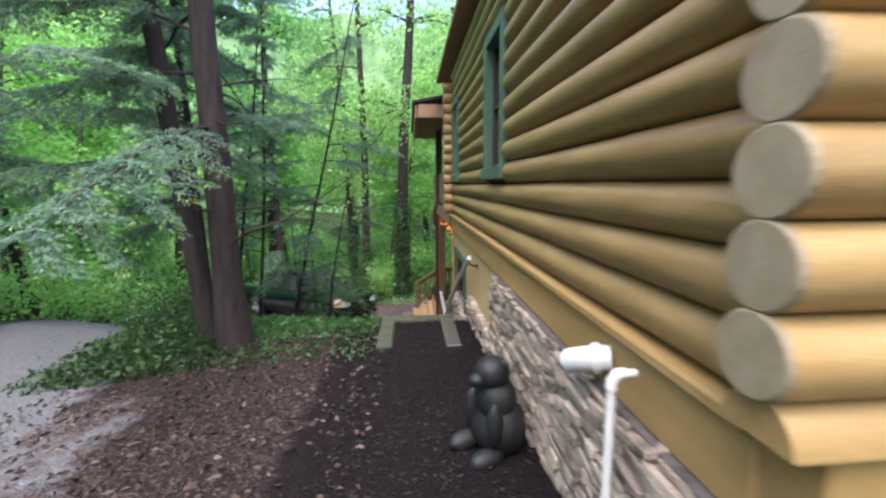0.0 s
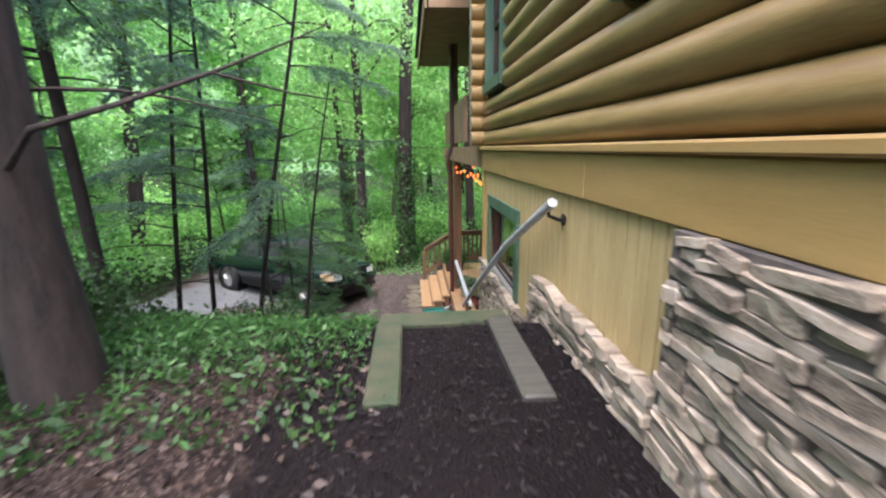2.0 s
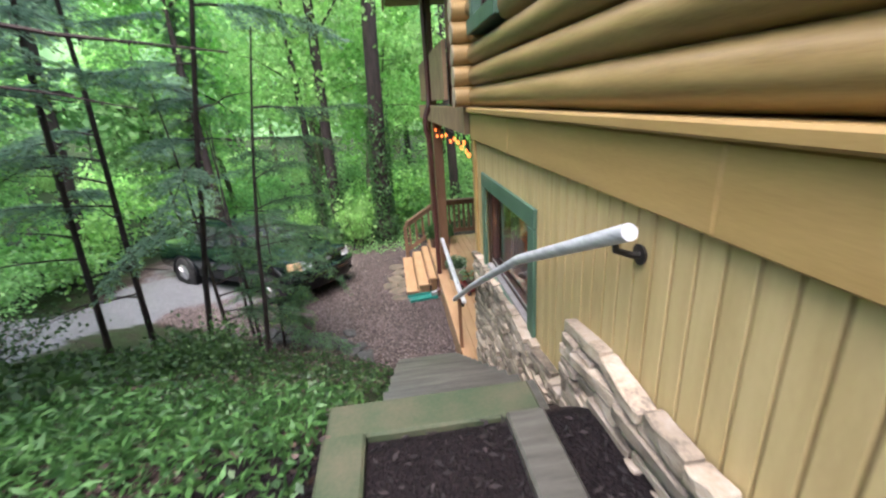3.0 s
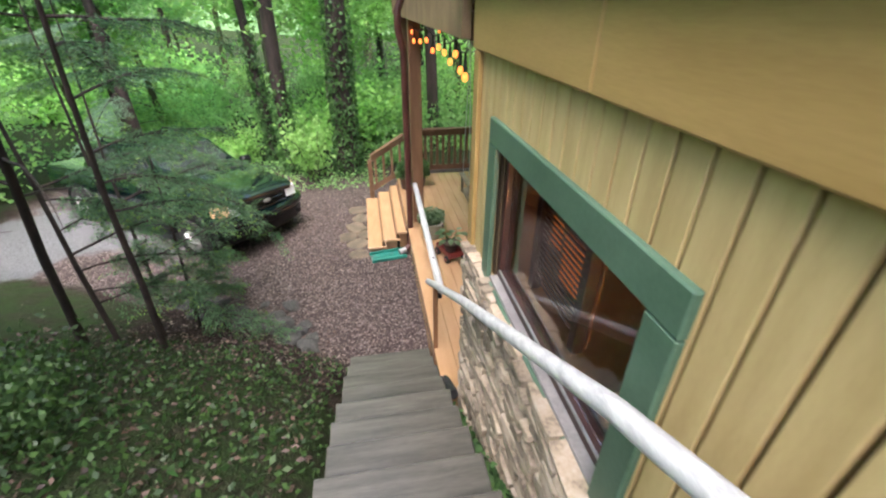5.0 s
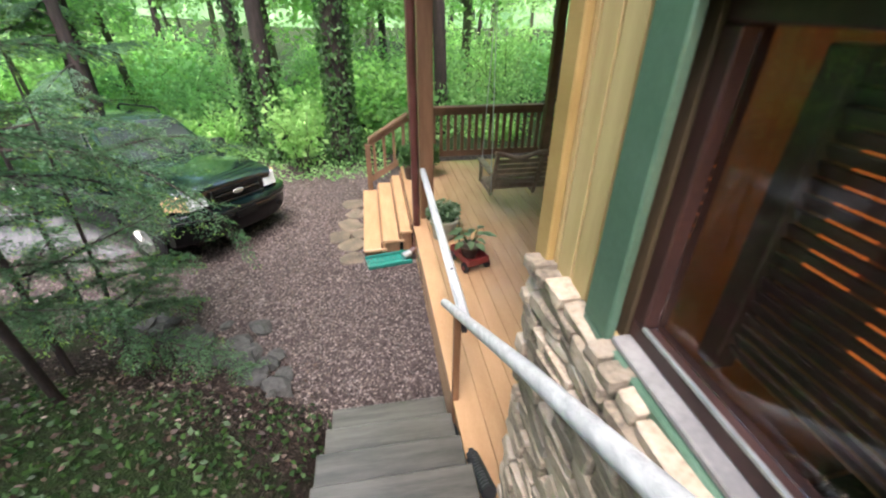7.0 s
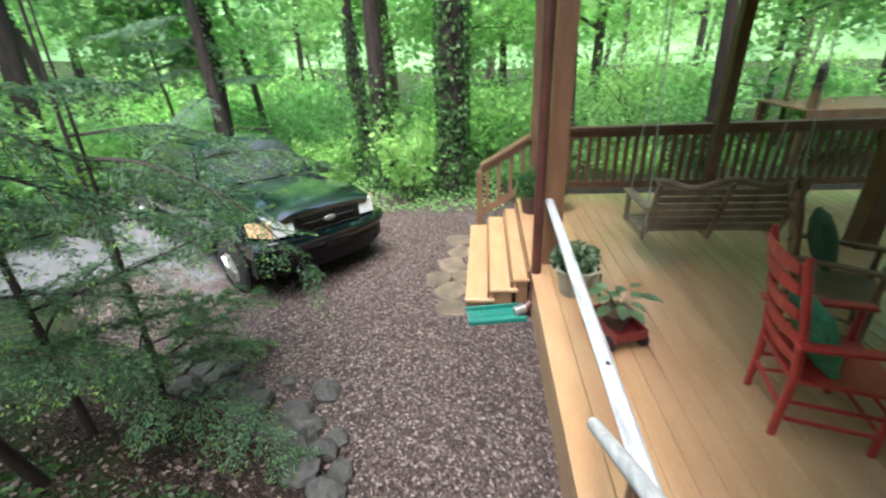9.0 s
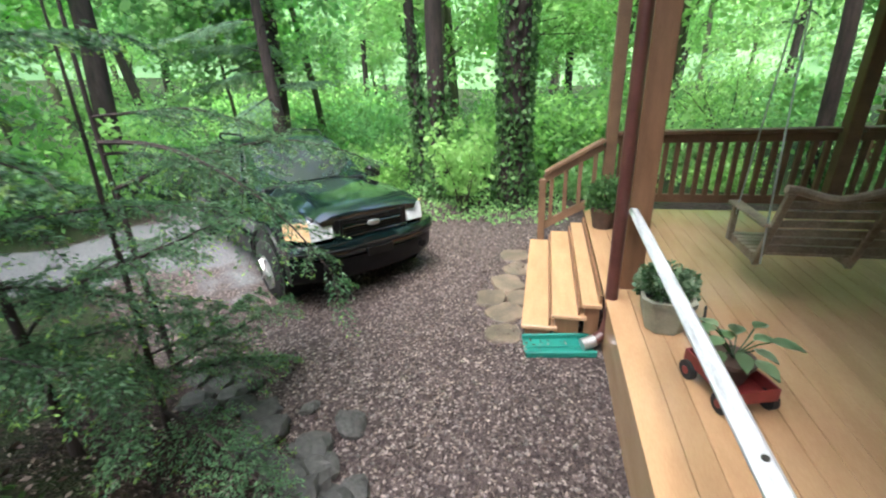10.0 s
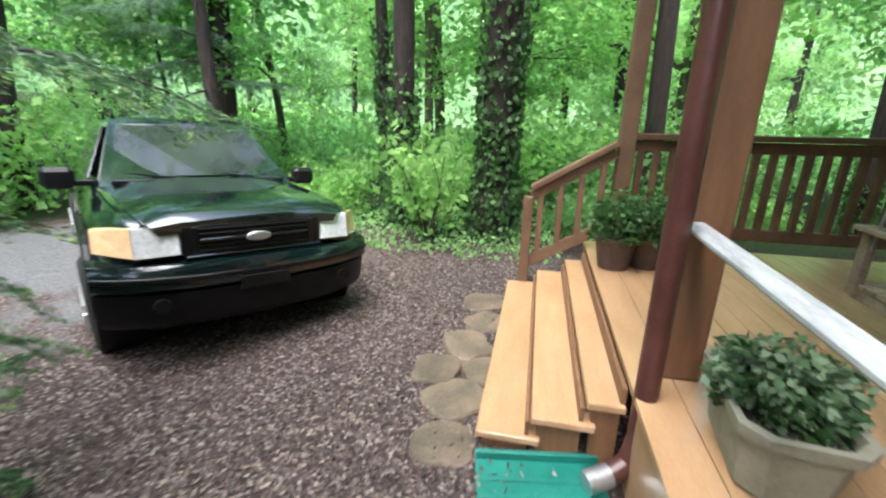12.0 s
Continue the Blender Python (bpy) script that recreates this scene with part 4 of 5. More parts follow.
def again(ob, x, y, rz, s):
    c = copy_thing(ob, pose(0, 0, 0))
    return place(c, x, y, rz, s)


def build_woods():
    rnd = random.Random(5)
    kinds = [
        broadleaf(11, 13, 0.16, 3.0, 3.4, 5200, 0.21, M_LEAF, M_BARKG, "tall slim tree in fresh light green leaf"),
        broadleaf(12, 15, 0.22, 4.0, 3.8, 4800, 0.23, M_LEAFD, M_BARK, "tall dark-barked tree in mid green leaf"),
        broadleaf(13, 10, 0.09, 1.2, 2.6, 8000, 0.16, M_LEAF, M_BARKG, "slender understorey tree in bright spring leaf"),
        broadleaf(14, 6, 0.05, 0.4, 2.0, 7000, 0.13, M_LEAFD, M_BARKG, "low leafy understorey sapling"),
    ]
    spots = []
    rows = ((17, 22, 16, (2, 3, 0)), (22, 30, 20, (0, 1, 2, 3)), (30, 46, 34, (0, 1, 0, 2)))
    for lo, hi, n, ks in rows:
        for k in range(n):
            for _ in range(40):
                a, d = radians(rnd.uniform(-55, 100)), rnd.uniform(lo, hi)
                x, y = -d * math.sin(a), 2 + d * math.cos(a)
                if road_distance(x, y) > 2.2 and all(math.hypot(x - p, y - q) > 1.8 for p, q in spots) and not (-7.5 < x < 8.5 and y < 16.8):
                    spots.append((x, y, ))
                    break
            else:
                continue
            kind = kinds[ks[k % len(ks)]]
            again(kind, x, y, rnd.uniform(0, 360), rnd.uniform(0.8, 1.25))
    for x, y in ((-8.5, 8.5), (-9.5, 5.0), (-8.6, 1.5), (-10.5, 11.5), (-8.9, 13.5), (-9.2, -2)):
        again(kinds[rnd.choice((2, 3))], x, y, rnd.uniform(0, 360), rnd.uniform(0.7, 1.0))
    low = [bush(-6.0, 19.5, 1.1, 1.5, 1500, 0.12, M_LEAF, "leafy low understorey shrub in the woods", 201), bush(3.6, 19.0, 1.2, 1.3, 1500, 0.12, M_LEAFD, "leafy low understorey shrub in the woods", 202)]
    for k in range(90):
        for _ in range(30):
            a, d = radians(rnd.uniform(-50, 95)), rnd.uniform(15, 34)
            x, y = -d * math.sin(a), 2 + d * math.cos(a)
            if road_distance(x, y) > 2.6 and not (-7.0 < x < 8.5 and y < 17.2):
                break
        else:
            continue
        again(low[k % 2], x, y, rnd.uniform(0, 360), rnd.uniform(0.9, 2.0))
    # unseen trees behind the camera, added to dim truck reflections and wall light
    for k in range(12):
        a, d = radians(115 + 16 * k + rnd.uniform(-4, 4)), rnd.uniform(11, 24)
        x, y = -d * math.sin(a), 3 + d * math.cos(a)
        if road_distance(x, y) > 2.2 and not (-2.0 < x < 11 and -2 < y < 15):
            again(kinds[(0, 1, 2)[k % 3]], x, y, rnd.uniform(0, 360), rnd.uniform(0.9, 1.2))
    for x, y in ((-5.6, 17.4), (-8.4, 15.6)):
        again(kinds[1], x, y, rnd.uniform(0, 360), 1.0)
    for kind, (x, y) in zip(kinds, ((-3.2, 23.5), (2.6, 25.0), (-1.0, 19.0), (-6.5, 17.2))):
        place(kind, x, y, 30)


def ivy_tree(x, y, r, tall, seed, ivy_top, label, n=2600):
    rng = np.random.default_rng(seed)
    t = thing("tree", label, "tree", group="trees beside the drive")
    trunk = limb_points(rng, (0, 0, -0.4), (rng.uniform(-0.03, 0.03), 0, 1), tall, 8, 0, 0.015)
    bm = tube(trunk, [r * (1.3 if k == 0 else 1 - 0.06 * k) for k in range(9)], 14)
    TR = np.array(trunk)
    tips = []
    for k in range(7):
        a, f = rng.uniform(0, 6.28), rng.uniform(4.5, 7.9)
        pts = limb_points(rng, TR[int(f)], (math.cos(a), math.sin(a), 0.5), rng.uniform(1.5, 3), 5, 0.6, 0.15)
        tube(pts, [r * 0.25 * (1 - 0.16 * q) for q in range(6)], 6, bm)
        tips += pts[2:]
    part("trunk", bm, M_BARK, t, smooth=True)
    z = rng.beta(1.0, 1.9, n) * ivy_top
    a = rng.uniform(0, 6.28, n)
    f = np.clip((z + 0.4) / tall * 8, 0, 7.99)
    i = f.astype(int)
    ctr = TR[i] + (TR[i + 1] - TR[i]) * (f - i)[:, None]
    rr = r * 1.02 + rng.uniform(0, 0.07, n) + 0.3 * r * (z < 0.7)
    c = np.stack([ctr[:, 0] + rr * np.cos(a), ctr[:, 1] + rr * np.sin(a), z], 1)
    nd = np.stack([np.cos(a) * 0.3, np.sin(a) * 0.3, -np.ones(n)], 1) + rng.normal(size=(n, 3)) * 0.5
    ob = new("ivy", leaf_mesh("ivy", c, nd, rng.uniform(0.05, 0.11, n), M_IVY, 0.9, seed))
    ob.parent = t
    T = np.array(tips)
    m = 2500
    c = T[rng.integers(0, len(T), m)] + rng.normal(size=(m, 3)) * 0.45
    ob = new("crown", leaf_mesh("crown", c, rng.normal(size=(m, 3)), rng.uniform(0.1, 0.2, m), M_LEAF, 0.6, seed))
    ob.parent = t
    place(t, x, y)
    return t


def bush(x, y, r, h, n, size, m, label, seed, name="shrub", zbase=None, width=0.6):
    rng = np.random.default_rng(seed)
    t = thing(name, label, "shrub")
    bm = bmesh.new()
    tips = []
    for k in range(9):
        a = rng.uniform(0, 6.28)
        pts = limb_points(rng, (0, 0, -0.05), (math.cos(a) * r / h * 0.9, math.sin(a) * r / h * 0.9, 1), h * rng.uniform(0.6, 1.0), 5, 0.3, 0.15)
        tube(pts, [0.012 * h - 0.002 * h * q for q in range(6)], 5, bm)
        tips += pts[2:]
    part("stem", bm, M_BARKG, t)
    T = np.array(tips)
    c = T[rng.integers(0, len(T), n)] + rng.normal(size=(n, 3)) * r * 0.22
    c[:, 2] = np.abs(c[:, 2])
    ob = new("leaves", leaf_mesh("leaves", c, rng.normal(size=(n, 3)) + (0, 0, 0.2), rng.uniform(0.7, 1.3, n) * size, m, width, seed))
    ob.parent = t
    if zbase is None:
        place(t, x, y)
    else:
        t.matrix_basis = pose(x, y, zbase)
    return t


def scatter(name, label, n, m, size, width, region, lift, seed, flat=False, category="ground cover"):
    """Loose small leaves over a stretch of ground, as one mesh."""
    rng = np.random.default_rng(seed)
    c = []
    while len(c) < n:
        x, y = region(rng)
        if -0.42 < x < 0.9 and y < 5.7 and not flat:
            continue
        if x > -0.2 and 5.6 < y < 9.35 and x < 0.72:
            continue
        c.append((x, y, rough(x, y) + abs(rng.normal()) * lift + 0.008))
    nd = rng.normal(size=(n, 3)) * (np.array((1, 1, 0.15)) if flat else np.array((1, 1, 0.6))) + (np.zeros(3) if flat else np.array((0, 0, 0.5)))
    ob = new(name, leaf_mesh(name, np.array(c), nd, rng.uniform(0.5, 1.4, n) * size, m, width, seed))
    return tagged(ob, label, category, kind="stuff")


def build_near_plants():
    a = hemlock(21, 12, 0.17, 20, 2.2, 9.5, 2.4, 300, "large dark-barked hemlock with drooping feathery boughs", (-0.055, 0.01), 0.042, bare=20, ways=(75, 285))
    place(a, -2.05, 4.85)
    b = hemlock(22, 12, 0.125, 16, 1.8, 9.5, 2.2, 280, "slimmer leaning hemlock trunk beside a larger one", (-0.06, 0.0), 0.042, bare=8, ways=(75, 285))
    place(b, -2.42, 5.15)
    for k, (x, y, ln, th) in enumerate(((-4.0, 9.35, 0.20, 7.5), (-3.55, 9.55, 0.20, 7.5), (-2.9, 9.68, 0.21, 8))):
        s = hemlock(30 + k, th, 0.042 if k < 3 else 0.025, 12, 2.2, 7.0, 1.2, 230, "slender young hemlock with a thin dark stem", (ln, -0.24), 0.036, bare=7)
        place(s, x, y)
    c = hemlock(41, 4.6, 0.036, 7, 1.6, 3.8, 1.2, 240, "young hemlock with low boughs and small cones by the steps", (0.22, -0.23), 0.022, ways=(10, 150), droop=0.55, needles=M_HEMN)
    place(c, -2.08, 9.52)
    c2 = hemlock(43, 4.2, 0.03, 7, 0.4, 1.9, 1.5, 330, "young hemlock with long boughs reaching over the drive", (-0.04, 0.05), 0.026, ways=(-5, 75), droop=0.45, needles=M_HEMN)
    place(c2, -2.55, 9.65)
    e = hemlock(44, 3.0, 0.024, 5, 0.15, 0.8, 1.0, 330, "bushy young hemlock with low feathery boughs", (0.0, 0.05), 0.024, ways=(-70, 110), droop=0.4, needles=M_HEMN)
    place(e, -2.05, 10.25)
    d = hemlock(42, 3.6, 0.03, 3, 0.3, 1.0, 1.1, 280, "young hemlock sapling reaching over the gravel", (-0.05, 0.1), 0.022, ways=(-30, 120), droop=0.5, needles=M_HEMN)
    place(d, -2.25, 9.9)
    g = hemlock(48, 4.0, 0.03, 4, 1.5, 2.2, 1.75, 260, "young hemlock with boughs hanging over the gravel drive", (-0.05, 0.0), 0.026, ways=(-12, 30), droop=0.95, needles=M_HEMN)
    place(g, -2.75, 11.0)
    for k, (x, y, s) in enumerate(((-5.0, 16.5, 1.0), (-8.8, 10.2, 1.2), (-9.0, 3.5, 1.2), (-7.9, 6.6, 1.0), (-9.8, 0.0, 1.2), (-11, 7.0, 1.4))):
        cpy = copy_thing(b if k % 2 else a, pose(0, 0, 0))
        place(cpy, x, y, 70 * k, 0.8 * s)
    for k, (x, y) in enumerate(((-3.3, 7.0), (-6.4, 6.6))):
        s = hemlock(46 + k, 9.5, 0.07, 24, 1.8, 8.5, 1.9, 240, "feathery grey-green hemlock filling the edge of the woods", (-0.03, 0.0), 0.045, bare=8)
        place(s, x, y)
    limb = bmesh.new()
    tube([(-2.0, 4.78, 3.62), (-1.72, 4.6, 3.78), (-1.39, 4.64, 3.88), (-1.12, 5.0, 4.07), (-0.86, 5.3, 4.26), (-0.62, 5.62, 4.46)], [0.020, 0.016, 0.013, 0.010, 0.007, 0.003], 7, limb)
    tube([(-1.12, 5.0, 4.07), (-0.80, 5.25, 4.0), (-0.5, 5.6, 3.98)], [0.009, 0.006, 0.003], 5, limb)
    twig = mesh_ob("bough", limb, M_BARK, True)
    twig.parent = a
    twig.matrix_parent_inverse = a.matrix_basis.inverted()
    ivy_tree(-0.35, 16.2, 0.25, 12, 51, 4.2, "thick trunk wrapped in climbing ivy beside the drive")
    ivy_tree(-1.75, 16.4, 0.17, 12, 52, 2.5, "dark straight trunk with ivy at its foot", 1500)
    ivy_tree(-2.3, 17.5, 0.12, 10, 53, 3.5, "slim leaning trunk with ivy", 1400)
    ivy_tree(2.1, 18.0, 0.17, 12, 54, 1.2, "dark trunk standing beyond the porch railing", 700)
    ivy_tree(4.9, 17.5, 0.13, 12, 55, 1.2, "pale slim trunk standing beyond the porch railing", 500)
    bush(-1.15, 15.6, 0.55, 1.5, 700, 0.13, M_LEAF, "bright green broadleaf shrub at the drive edge", 61)
    for k, (x, y, r, h) in enumerate(((-3.6, 6.4, 0.7, 0.9), (-2.7, 5.9, 0.6, 0.7), (-4.2, 8.0, 0.8, 1.0), (-1.9, 7.6, 0.5, 0.55), (-3.0, 5.1, 0.5, 0.6), (-2.4, 8.2, 0.5, 0.6), (-7.6, 9.5, 1.2, 1.8), (-7.9, 4.5, 1.3, 1.8), (-7.8, 0.6, 1.3, 1.8), (-8.2, 12.3, 1.2, 1.6), (-3.2, 17.0, 0.8, 1.1), (0.9, 16.9, 0.6, 0.6), (3.4, 17.6, 0.8, 0.6), (5.9, 17.8, 0.8, 0.6), (-5.5, 18.5, 1.2, 1.6), (1.8, 20, 1.6, 2.6), (4.5, 21, 1.8, 2.8), (-2.6, 20.5, 1.6, 2.4))):
        bush(x, y, r, h, 1500, 0.048 if y < 9 else 0.11, M_HERB if y < 9 and x > -5 else M_LEAFD if k % 2 else M_LEAF, "leafy green woodland shrub growing from litter", 70 + k)

    def slope_spot(rng):
        x, y = rng.uniform(-4.2, -0.22), rng.uniform(4.2, 9.6)
        return x, y

    scatter("ground_herbs", "bright grassy weeds along the crest of the bank", 11000, M_GRASS, 0.065, 0.3, lambda r: (r.uniform(-4.0, -0.42) if r.uniform() < 0.6 else r.normal(-2.3, 0.7), r.normal(5.7, 0.5)), 0.05, 90)
    scatter("ground_herbs", "low green weeds and seedlings covering the bank", 9000, M_HERB, 0.05, 0.6, slope_spot, 0.035, 91)
    scatter("ground_herbs", "low green weeds at the drive edge", 2500, M_LEAFD, 0.07, 0.6, lambda r: (r.uniform(-3.5, 0.6), r.uniform(14.9, 17.5)), 0.06, 92)
    scatter("ground_herbs", "green weeds beside the road", 4000, M_HERB, 0.08, 0.6, lambda r: (r.uniform(-3.9, -2.2), r.uniform(4.2, 8.5)), 0.08, 93)
    scatter("stair_side_ivy", "small ivy leaves growing along the stone base", 900, M_IVY, 0.055, 0.8, lambda r: (r.uniform(0.725, 0.77), r.uniform(6.6, 8.3)), 0.05, 94)
    scatter("leaf_litter", "brown fallen leaves strewn over the bank", 6000, M_LITTER, 0.048, 0.55, lambda r: (r.uniform(-3.6, -0.3), r.uniform(0.2, 10.2)), 0.008, 95, True)
    scatter("leaf_litter", "brown fallen leaves on the gravel drive", 7500, M_PALE, 0.036, 0.45, lambda r: (r.normal(-0.7, 1.1), r.uniform(9.2, 15.5)), 0.004, 96, True)
    scatter("mulch_chips", "dark wood chips over the mulch path", 3500, mat("mulch_chip", (0.006, 0.004, 0.004), (0.026, 0.018, 0.017), 0.95, 10, 0.1, island=0.5), 0.04, 0.35, lambda r: (r.uniform(-0.6, 0.75), r.uniform(0.0, 5.4)), 0.008, 97, True)


def rock_mesh(k, material):
    bm = bmesh.new()
    bmesh.ops.create_icosphere(bm, subdivisions=2, radius=0.5)
    for v in bm.verts:
        v.co *= 1 + 0.5 * noise.noise(v.co * 2.2 + Vector((k * 5, 0, 0)))
    me = bpy.data.meshes.new("rock")
    bm.to_mesh(me)
    bm.free()
    me.materials.append(material)
    return me


def build_rocks():
    rnd = random.Random(9)
    ms = [rock_mesh(k, M_ROCK) for k in range(5)]
    for k in range(46):
        t = rnd.random()
        x = -0.75 - 2.0 * t + rnd.gauss(0, 0.16)
        y = toe_line(x) + 0.05 + rnd.gauss(0, 0.2)
        s = rnd.uniform(0.09, 0.26)
        ob = new("rock", rnd.choice(ms))
        ob.matrix_basis = pose(x, y, height(x, y) + s * 0.12, rnd.uniform(-15, 15), rnd.uniform(-15, 15), rnd.uniform(0, 360)) @ Matrix.Diagonal((s * 1.2, s, s * 0.55, 1))
        tagged(ob, "grey fieldstone bedded at the foot of the bank", "rock", "rocks at the foot of the bank")
    verts, faces = [], []
    rng = np.random.default_rng(4)
    for k in range(7000):
        x, y = rng.normal(-1.2, 1.6), rng.uniform(9.3, 15.2)
        if not -5 < x < 0.7 or y < 9.9 - 0.5 * x - 0.3:
            continue
        s = rng.uniform(0.006, 0.02)
        z = rough(x, y)
        b = len(verts)
        verts += [(x + s * rng.uniform(0.6, 1.3) * dx, y + s * rng.uniform(0.6, 1.3) * dy, z + s * 0.5 * dz) for dx, dy, dz in ((1, 0, 0), (0, 1, 0), (-1, 0, 0), (0, -1, 0), (0, 0, 1.2))]
        faces += [(b, b + 1, b + 4), (b + 1, b + 2, b + 4), (b + 2, b + 3, b + 4), (b + 3, b, b + 4)]
    me = bpy.data.meshes.new("gravel")
    me.from_pydata(verts, [], faces)
    me.materials.append(M_GREY)
    tagged(new("gravel", me), "loose grey and brown gravel stones on the drive", "gravel", kind="stuff")
    spots = ((-0.10, 11.98, 0.40, 0.34, 0), (-0.12, 12.34, 0.46, 0.38, 40), (-0.30, 12.62, 0.40, 0.36, 80), (0.02, 12.66, 0.34, 0.36, 20), (-0.16, 12.98, 0.46, 0.40, 120), (-0.06, 13.36, 0.40, 0.40, 60), (-0.14, 13.74, 0.42, 0.40, 10))
    for k, (x, y, a, b, rz) in enumerate(spots):
        r = random.Random(k + 40)
        ring = []
        for i in range(22):
            q = 2 * math.pi * i / 22
            e = (abs(math.cos(q)) ** 3.2 + abs(math.sin(q)) ** 3.2) ** (-1 / 3.2) * (0.86 + 0.16 * noise.noise((math.cos(q) * 1.6 + k * 3, math.sin(q) * 1.6, k)) + r.uniform(-0.03, 0.03))
            ring.append((a / 2 * e * math.cos(q), b / 2 * e * math.sin(q)))
        bm = loft([[(u * 1.03, v * 1.03, 0) for u, v in ring], [(u, v, 0.032) for u, v in ring], [(u * 0.95, v * 0.95, 0.042 + r.uniform(-0.003, 0.003)) for u, v in ring]])
        ob = mesh_ob("flagstone", bm, M_FLAG)
        ob.matrix_basis = pose(x, y, height(x, y) - 0.022, r.uniform(-1.5, 1.5), r.uniform(-1.5, 1.5), rz)
        tagged(ob, "flat irregular brown flagstone set before the steps", "flagstone", "flagstones before the steps")


def build_backdrop():
    m = bpy.data.materials.new("glowing_distant_woods")
    m.use_nodes = True
    n, l = m.node_tree.nodes, m.node_tree.links
    p = n["Principled BSDF"]
    tc, nz, rp = n.new("ShaderNodeTexCoord"), n.new("ShaderNodeTexNoise"), n.new("ShaderNodeValToRGB")
    nz.inputs["Scale"].default_value, nz.inputs["Detail"].default_value = 0.35, 8
    l.new(tc.outputs["Object"], nz.inputs["Vector"]), l.new(nz.outputs["Fac"], rp.inputs[0])
    e = rp.color_ramp.elements
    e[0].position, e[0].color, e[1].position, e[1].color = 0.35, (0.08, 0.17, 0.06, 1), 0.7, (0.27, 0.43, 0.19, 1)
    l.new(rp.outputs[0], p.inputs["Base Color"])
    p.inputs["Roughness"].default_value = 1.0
    # the woods emit their own colour, for bright haze and some fill light
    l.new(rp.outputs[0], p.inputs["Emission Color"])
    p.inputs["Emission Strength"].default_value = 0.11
    bm = bmesh.new()
    rows = []
    for k in range(121):
        a = 2 * math.pi * k / 120
        top = 17 + 13 * smooth01(-0.3, 0.4, math.sin(a) - 0.5 * math.cos(a)) + 5 * noise.noise((math.cos(a) * 9, math.sin(a) * 9, 0)) + 3 * noise.noise((math.cos(a) * 40, math.sin(a) * 40, 2))
        rows.append([bm.verts.new((64 * math.cos(a), 8 + 64 * math.sin(a), z)) for z in (-4, 8, top)])
    for a, b in zip(rows, rows[1:]):
        for i in range(2):
            bm.faces.new((a[i], b[i], b[i + 1], a[i + 1]))
    tagged(mesh_ob("backdrop", bm, m), "distant green woodland on the hillsides, faintly glowing for haze", "woods", kind="structure")


# ---- the truck ----
def build_truck():
    t = thing("pickup_truck", "dark green pickup truck parked on the gravel drive", "truck", (-1.50, 12.56, -0.115), rz=-36)
    # x runs back from the front bumper, y to its left side
    def sec(x, w, z0, zw, z2, wt):
        h = w / 2
        half = [(h * 0.86, z0), (h * 0.97, z0 + 0.10), (h, zw - 0.12), (h * 0.995, zw), (h * 0.965, zw + (z2 - zw) * 0.5), (wt / 2 + 0.03, z2 - 0.02), (wt / 2, z2)]
        return [(x, y, z) for y, z in half] + [(x, -y, z) for y, z in reversed(half)]

    part("body", loft([sec(-0.17, 1.42, 0.46, 0.82, 0.99, 1.30), sec(-0.22, 1.54, 0.44, 0.85, 1.02, 1.40), sec(-0.42, 1.70, 0.42, 0.88, 1.05, 1.46), sec(-0.85, 1.80, 0.42, 0.90, 1.085, 1.50), sec(-1.35, 1.80, 0.40, 0.93, 1.115, 1.52), sec(-1.7, 1.80, 0.40, 0.94, 1.13, 1.56), sec(-3.6, 1.80, 0.40, 0.94, 1.13, 1.60), sec(-5.10, 1.77, 0.46, 0.94, 1.13, 1.60)]), M_PAINT, t, smooth=True)

    def hood_sec(x, w, z, lift):
        up = [(-w, z), (-w * 0.86, z + 0.012), (-w * 0.76, z + lift * 0.75), (-w * 0.4, z + lift * 0.95), (0, z + lift), (w * 0.4, z + lift * 0.95), (w * 0.76, z + lift * 0.75), (w * 0.86, z + 0.012), (w, z)]
        return [(x, y, q) for y, q in up] + [(x, w * 0.95, z - 0.05), (x, 0, z - 0.03), (x, -w * 0.95, z - 0.05)]

    part("hood", loft([hood_sec(-0.09, 0.60, 0.985, 0.028), hood_sec(-0.13, 0.64, 1.02, 0.04), hood_sec(-0.30, 0.68, 1.053, 0.055), hood_sec(-0.75, 0.71, 1.09, 0.06), hood_sec(-1.38, 0.735, 1.125, 0.06)]), M_PAINT, t, "dark green bonnet with a raised middle", True)

    def cs(x, wl, zt, wt):
        return [(x, wl / 2, 1.12), (x, wl / 2 * 0.985, 1.16), (x, wt / 2, zt), (x, wt / 2 * 0.86, zt + 0.045), (x, wt / 2 * 0.4, zt + 0.06), (x, -wt / 2 * 0.4, zt + 0.06), (x, -wt / 2 * 0.86, zt + 0.045), (x, -wt / 2, zt), (x, -wl / 2 * 0.985, 1.16), (x, -wl / 2, 1.12)]

    front = [(-1.36, 0.76, 1.12), (-1.42, 0.75, 1.16), (-2.06, 0.60, 1.63), (-2.14, 0.52, 1.675), (-2.15, 0.25, 1.69), (-2.15, -0.25, 1.69), (-2.14, -0.52, 1.675), (-2.06, -0.60, 1.63), (-1.42, -0.75, 1.16), (-1.36, -0.76, 1.12)]
    part("cab", loft([front, cs(-2.35, 1.62, 1.65, 1.26), cs(-3.3, 1.62, 1.66, 1.26), cs(-3.85, 1.60, 1.58, 1.22)]), M_PAINT, t, smooth=True)
